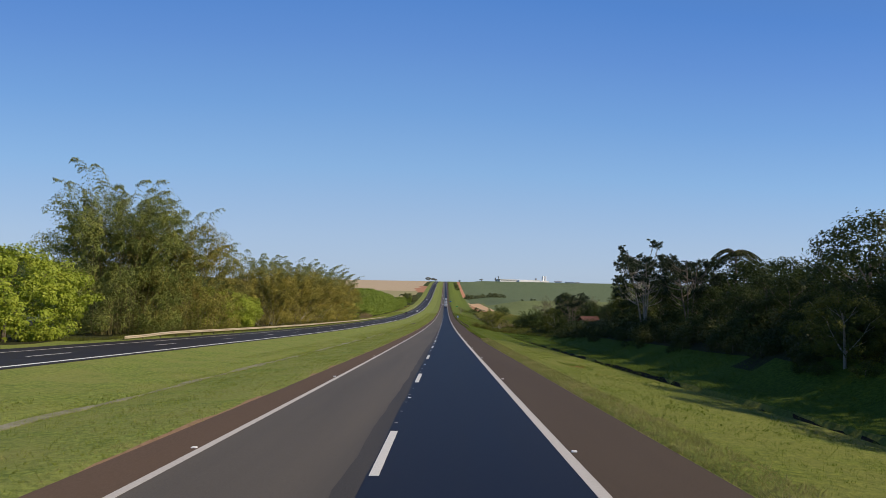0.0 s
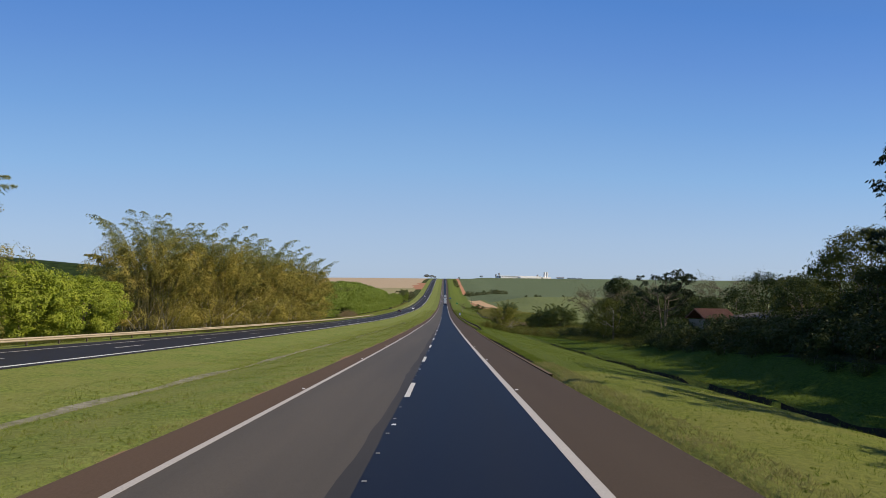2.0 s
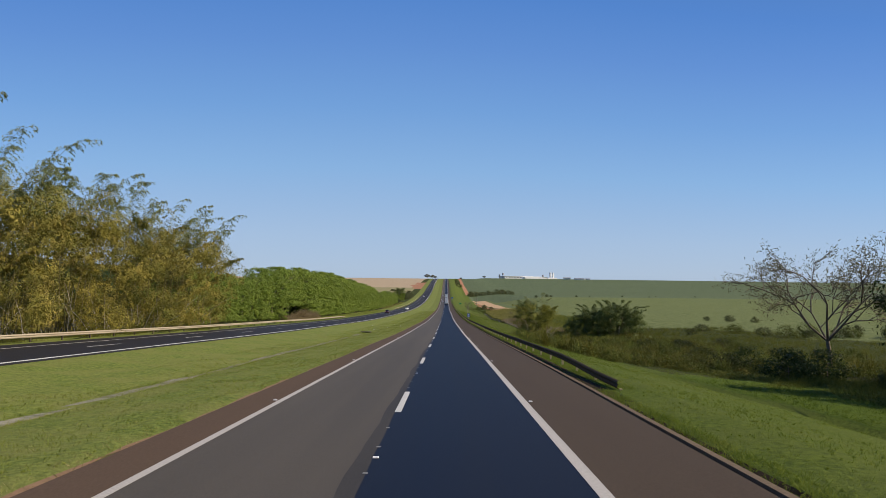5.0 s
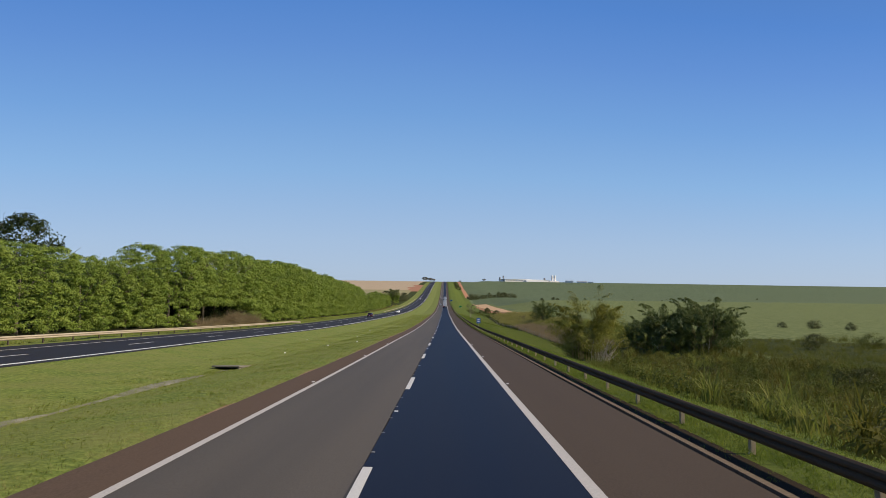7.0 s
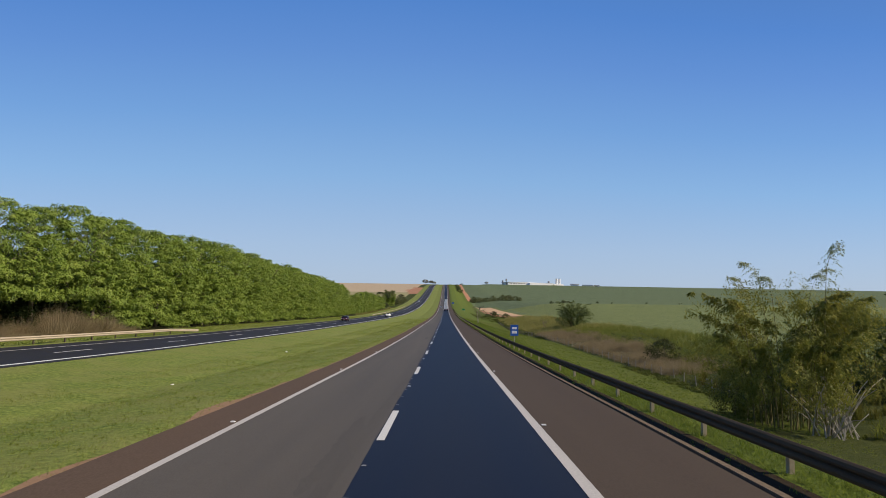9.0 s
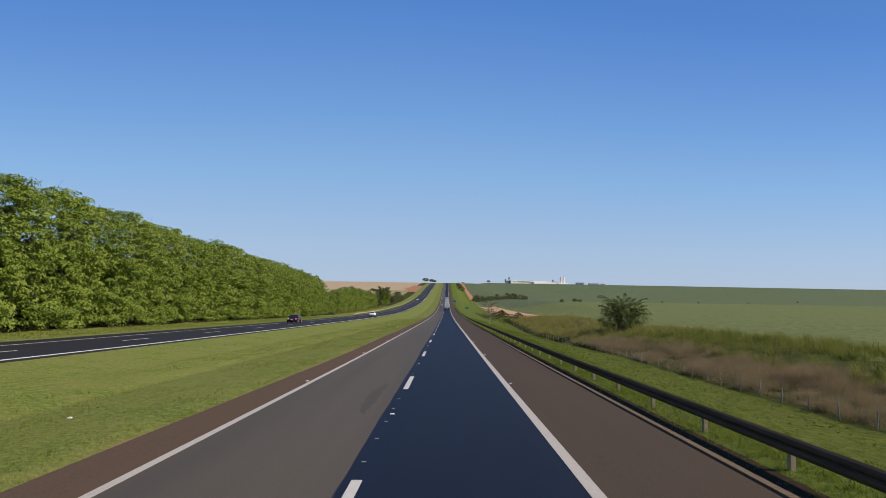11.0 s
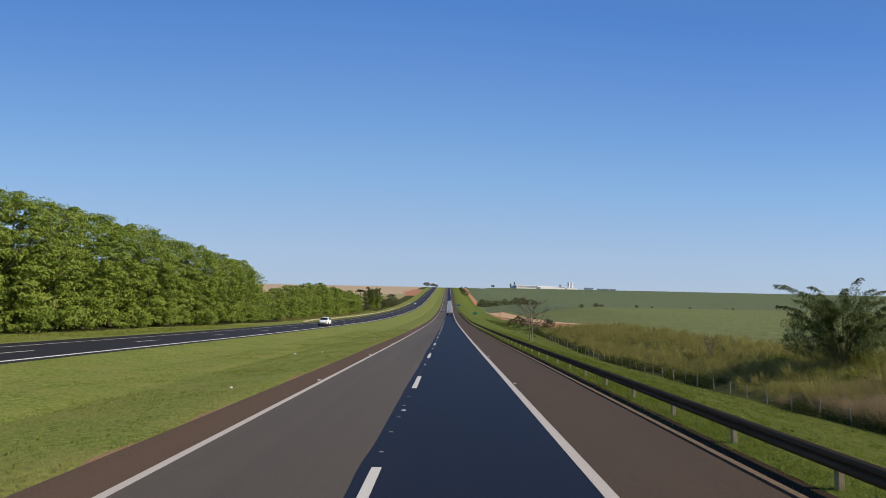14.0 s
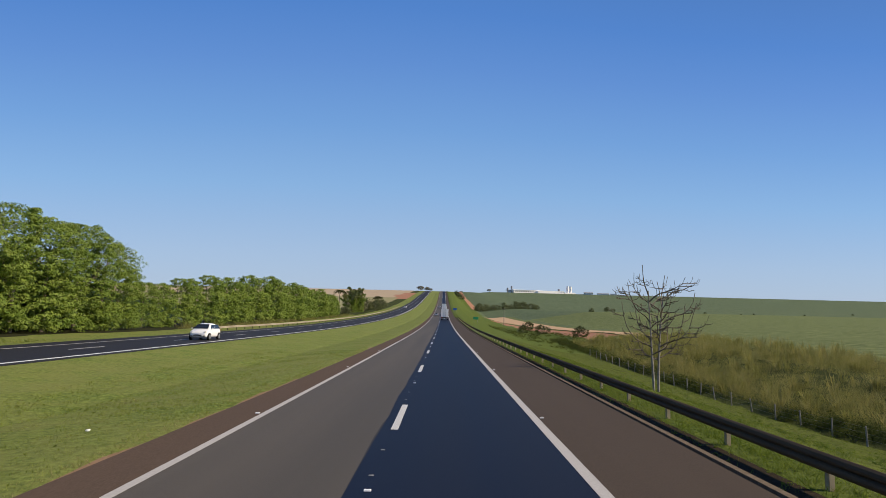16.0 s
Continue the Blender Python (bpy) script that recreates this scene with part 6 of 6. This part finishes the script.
def truck(label, x, y, z, h=3.9):
    t = thing("truck", x, y, z, label, "truck")
    cargo = part("cargo_box", box(-1.28, -4.5, 1.1, 1.28, 4.0, h, 0.04), M["white_wall"], t)
    for s in (-1, 1):
        part("rear_door", box(s * 0.64 - 0.6, -4.54, 1.18, s * 0.64 + 0.6, -4.5, h - 0.08, 0.01), M["white_wall"], cargo)
        v, f = tubes([([(s * 0.3, -4.57, 1.25), (s * 0.3, -4.57, h - 0.2)], [0.025, 0.025])], 5)
        mesh_of("lock_bar", v, f, M["steel"], cargo)
        part("tail_light", box(s * 1.05 - 0.15, -4.5, 0.78, s * 1.05 + 0.15, -4.42, 0.95), M["lens_red"], t)
        for yy in (-3.4, -2.2, 5.2):
            w = part("wheel", drum(0.5, 0.5, 0.5, 18, pose(s * 0.95 - 0.25, yy, 0.5, 0, 90, 0)), M["rubber"], t)
            part("rim", drum(0.27, 0.27, 0.52, 12, pose(s * 0.95 - 0.26, yy, 0.5, 0, 90, 0)), M["rim"], w)
        part("mudguard", box(s * 0.95 - 0.3, -4.2, 0.35, s * 0.95 + 0.3, -4.16, 1.05), M["black"], t)
    part("chassis", box(-0.5, -4.4, 0.65, 0.5, 5.8, 1.08, 0.03), M["black"], t)
    part("bumper", box(-1.2, -4.5, 0.5, 1.2, -4.4, 0.7, 0.02), M["grey_metal"], t)
    part("cab", box(-1.2, 4.2, 0.6, 1.2, 6.2, 3.0, 0.12), M["white_paint"], t)
    part("number_plate", box(-0.2, -4.53, 0.52, 0.2, -4.51, 0.66), M["sign_white"], t)
    return t


car("white hatchback driving on the opposite carriageway", "white_paint", -22.5, 508, float(road_z(508)) + OPP, 0, 1.53)
car("dark red hatchback on the opposite carriageway", "red_paint", -25.9, 422, float(road_z(422)) + OPP, 0, 1.45)
truck("white box truck driving ahead down the road", 0.5, 675, float(road_z(675)))
truck("white box truck farther along the road", 0.5, 765, float(road_z(765)))
truck("white box truck near the foot of the climb", 0.6, 860, float(road_z(860)))
car("pale silver car in the overtaking lane ahead", "silver_paint", -3.0, 735, float(road_z(735)), 180)
car("pale silver car far ahead in the overtaking lane", "silver_paint", -3.0, 905, float(road_z(905)), 180)
car("white car far off on the opposite carriageway", "white_paint", -25.9, 880, float(road_z(880)) + OPP, 0)

# ---- litter and stones in the grass ----
r = np.random.default_rng(71)
for x, y, s in [(-10.7, 259.4, 0.16), (-12.0, 248.8, 0.14), (-8.6, 264, 0.13), (-12.6, 308.8, 0.14), (-11.5, 285, 0.12), (-10.8, 437.5, 0.17), (-9.0, 438, 0.1), (-8.2, 463, 0.1), (-9.5, 330, 0.1), (-14.5, 268, 0.12), (7.4, 476, 0.13), (-7.6, 415, 0.1)]:
    bm = bmesh.new()
    bmesh.ops.create_icosphere(bm, subdivisions=2, radius=s * 0.62)
    for v in bm.verts:
        v.co *= 1 + 0.35 * noise.noise(v.co * 9 + Vector((x, y, 0)))
        v.co.z *= 0.55
    o = part("litter", bm, M["litter"], None)
    o.location = (x, y, gz(x, y) + s * 0.18)
    tagged(o, "crumpled white scrap of litter in the grass", "litter")

extra = broadleaf(480, 3.2, 2.6, "leaf_olive", 80, 30, 0.24, 0.02, 0.55, name="shrub", label="round olive shrub standing beyond the fence", limb_n=4)
place(extra, [(32, 350, 0, 1.0), (33, 600, 30, 0.8), (30, 640, 60, 0.9), (27, 660, 60, 0.8), (34, 700, 0, 1.0)])

def patch(name, x, y, rx, ry, mat, label, seed):
    """An irregular bare place that lies on the ground."""
    r = np.random.default_rng(seed)
    n = 28
    a = np.linspace(0, 2 * np.pi, n, endpoint=False)
    k = 1 + np.convolve(r.normal(0, 0.35, n + 2), np.ones(3) / 3, "valid")
    ring = lambda q: np.stack([x + rx * k * q * np.cos(a), y + ry * k * q * np.sin(a)], -1)
    pts = np.concatenate([ring(1.0), ring(0.6), ring(0.2)])
    z = ground_z(pts[:, 0], pts[:, 1]) + np.repeat([0.004, 0.02, 0.026], n)
    i = np.arange(n)
    f = np.concatenate([np.stack([i, (i + 1) % n, (i + 1) % n + n, i + n], -1) + o for o in (0, n)])
    return tagged(mesh_of(name, np.concatenate([pts, z[:, None]], 1), f, mat, smooth=True), label, "ground", kind="structure")


for k, (x, y, a, b) in enumerate([(9.1, 47.2, 0.34, 0.9), (8.8, 45.4, 0.3, 0.7), (9.5, 48.9, 0.22, 0.5), (8.3, 46.4, 0.16, 0.4)]):
    patch("bare_patch", x, y, a, b, M["scuff"], "bare scuff of red earth in the verge", 81 + k)
tufts("edge_grass", 420, 8.1, 9.9, 44, 50, "verge_blade", 0.1, "straw tufts round the bare red earth", 58, 0.016, 5)
patch("bare_patch", 24.5, 95, 0.9, 2.5, M["soil"], "slip of red earth on the bank", 92)
outlet = thing("drain_outlet", 5.75, 367, gz(5.75, 367) - 0.02, "broken concrete drain outlet with red silt at the kerb", "drain")
part("slab", box(-0.35, -0.4, -0.1, 0.25, 0.4, 0.06, 0.03), M["soil"], outlet, "silted slab")
part("cheek", box(-0.3, -0.5, -0.1, 0.3, -0.4, 0.12, 0.03), M["kerb"], outlet)
part("cheek", box(-0.3, 0.4, -0.1, 0.3, 0.5, 0.12, 0.03), M["kerb"], outlet)
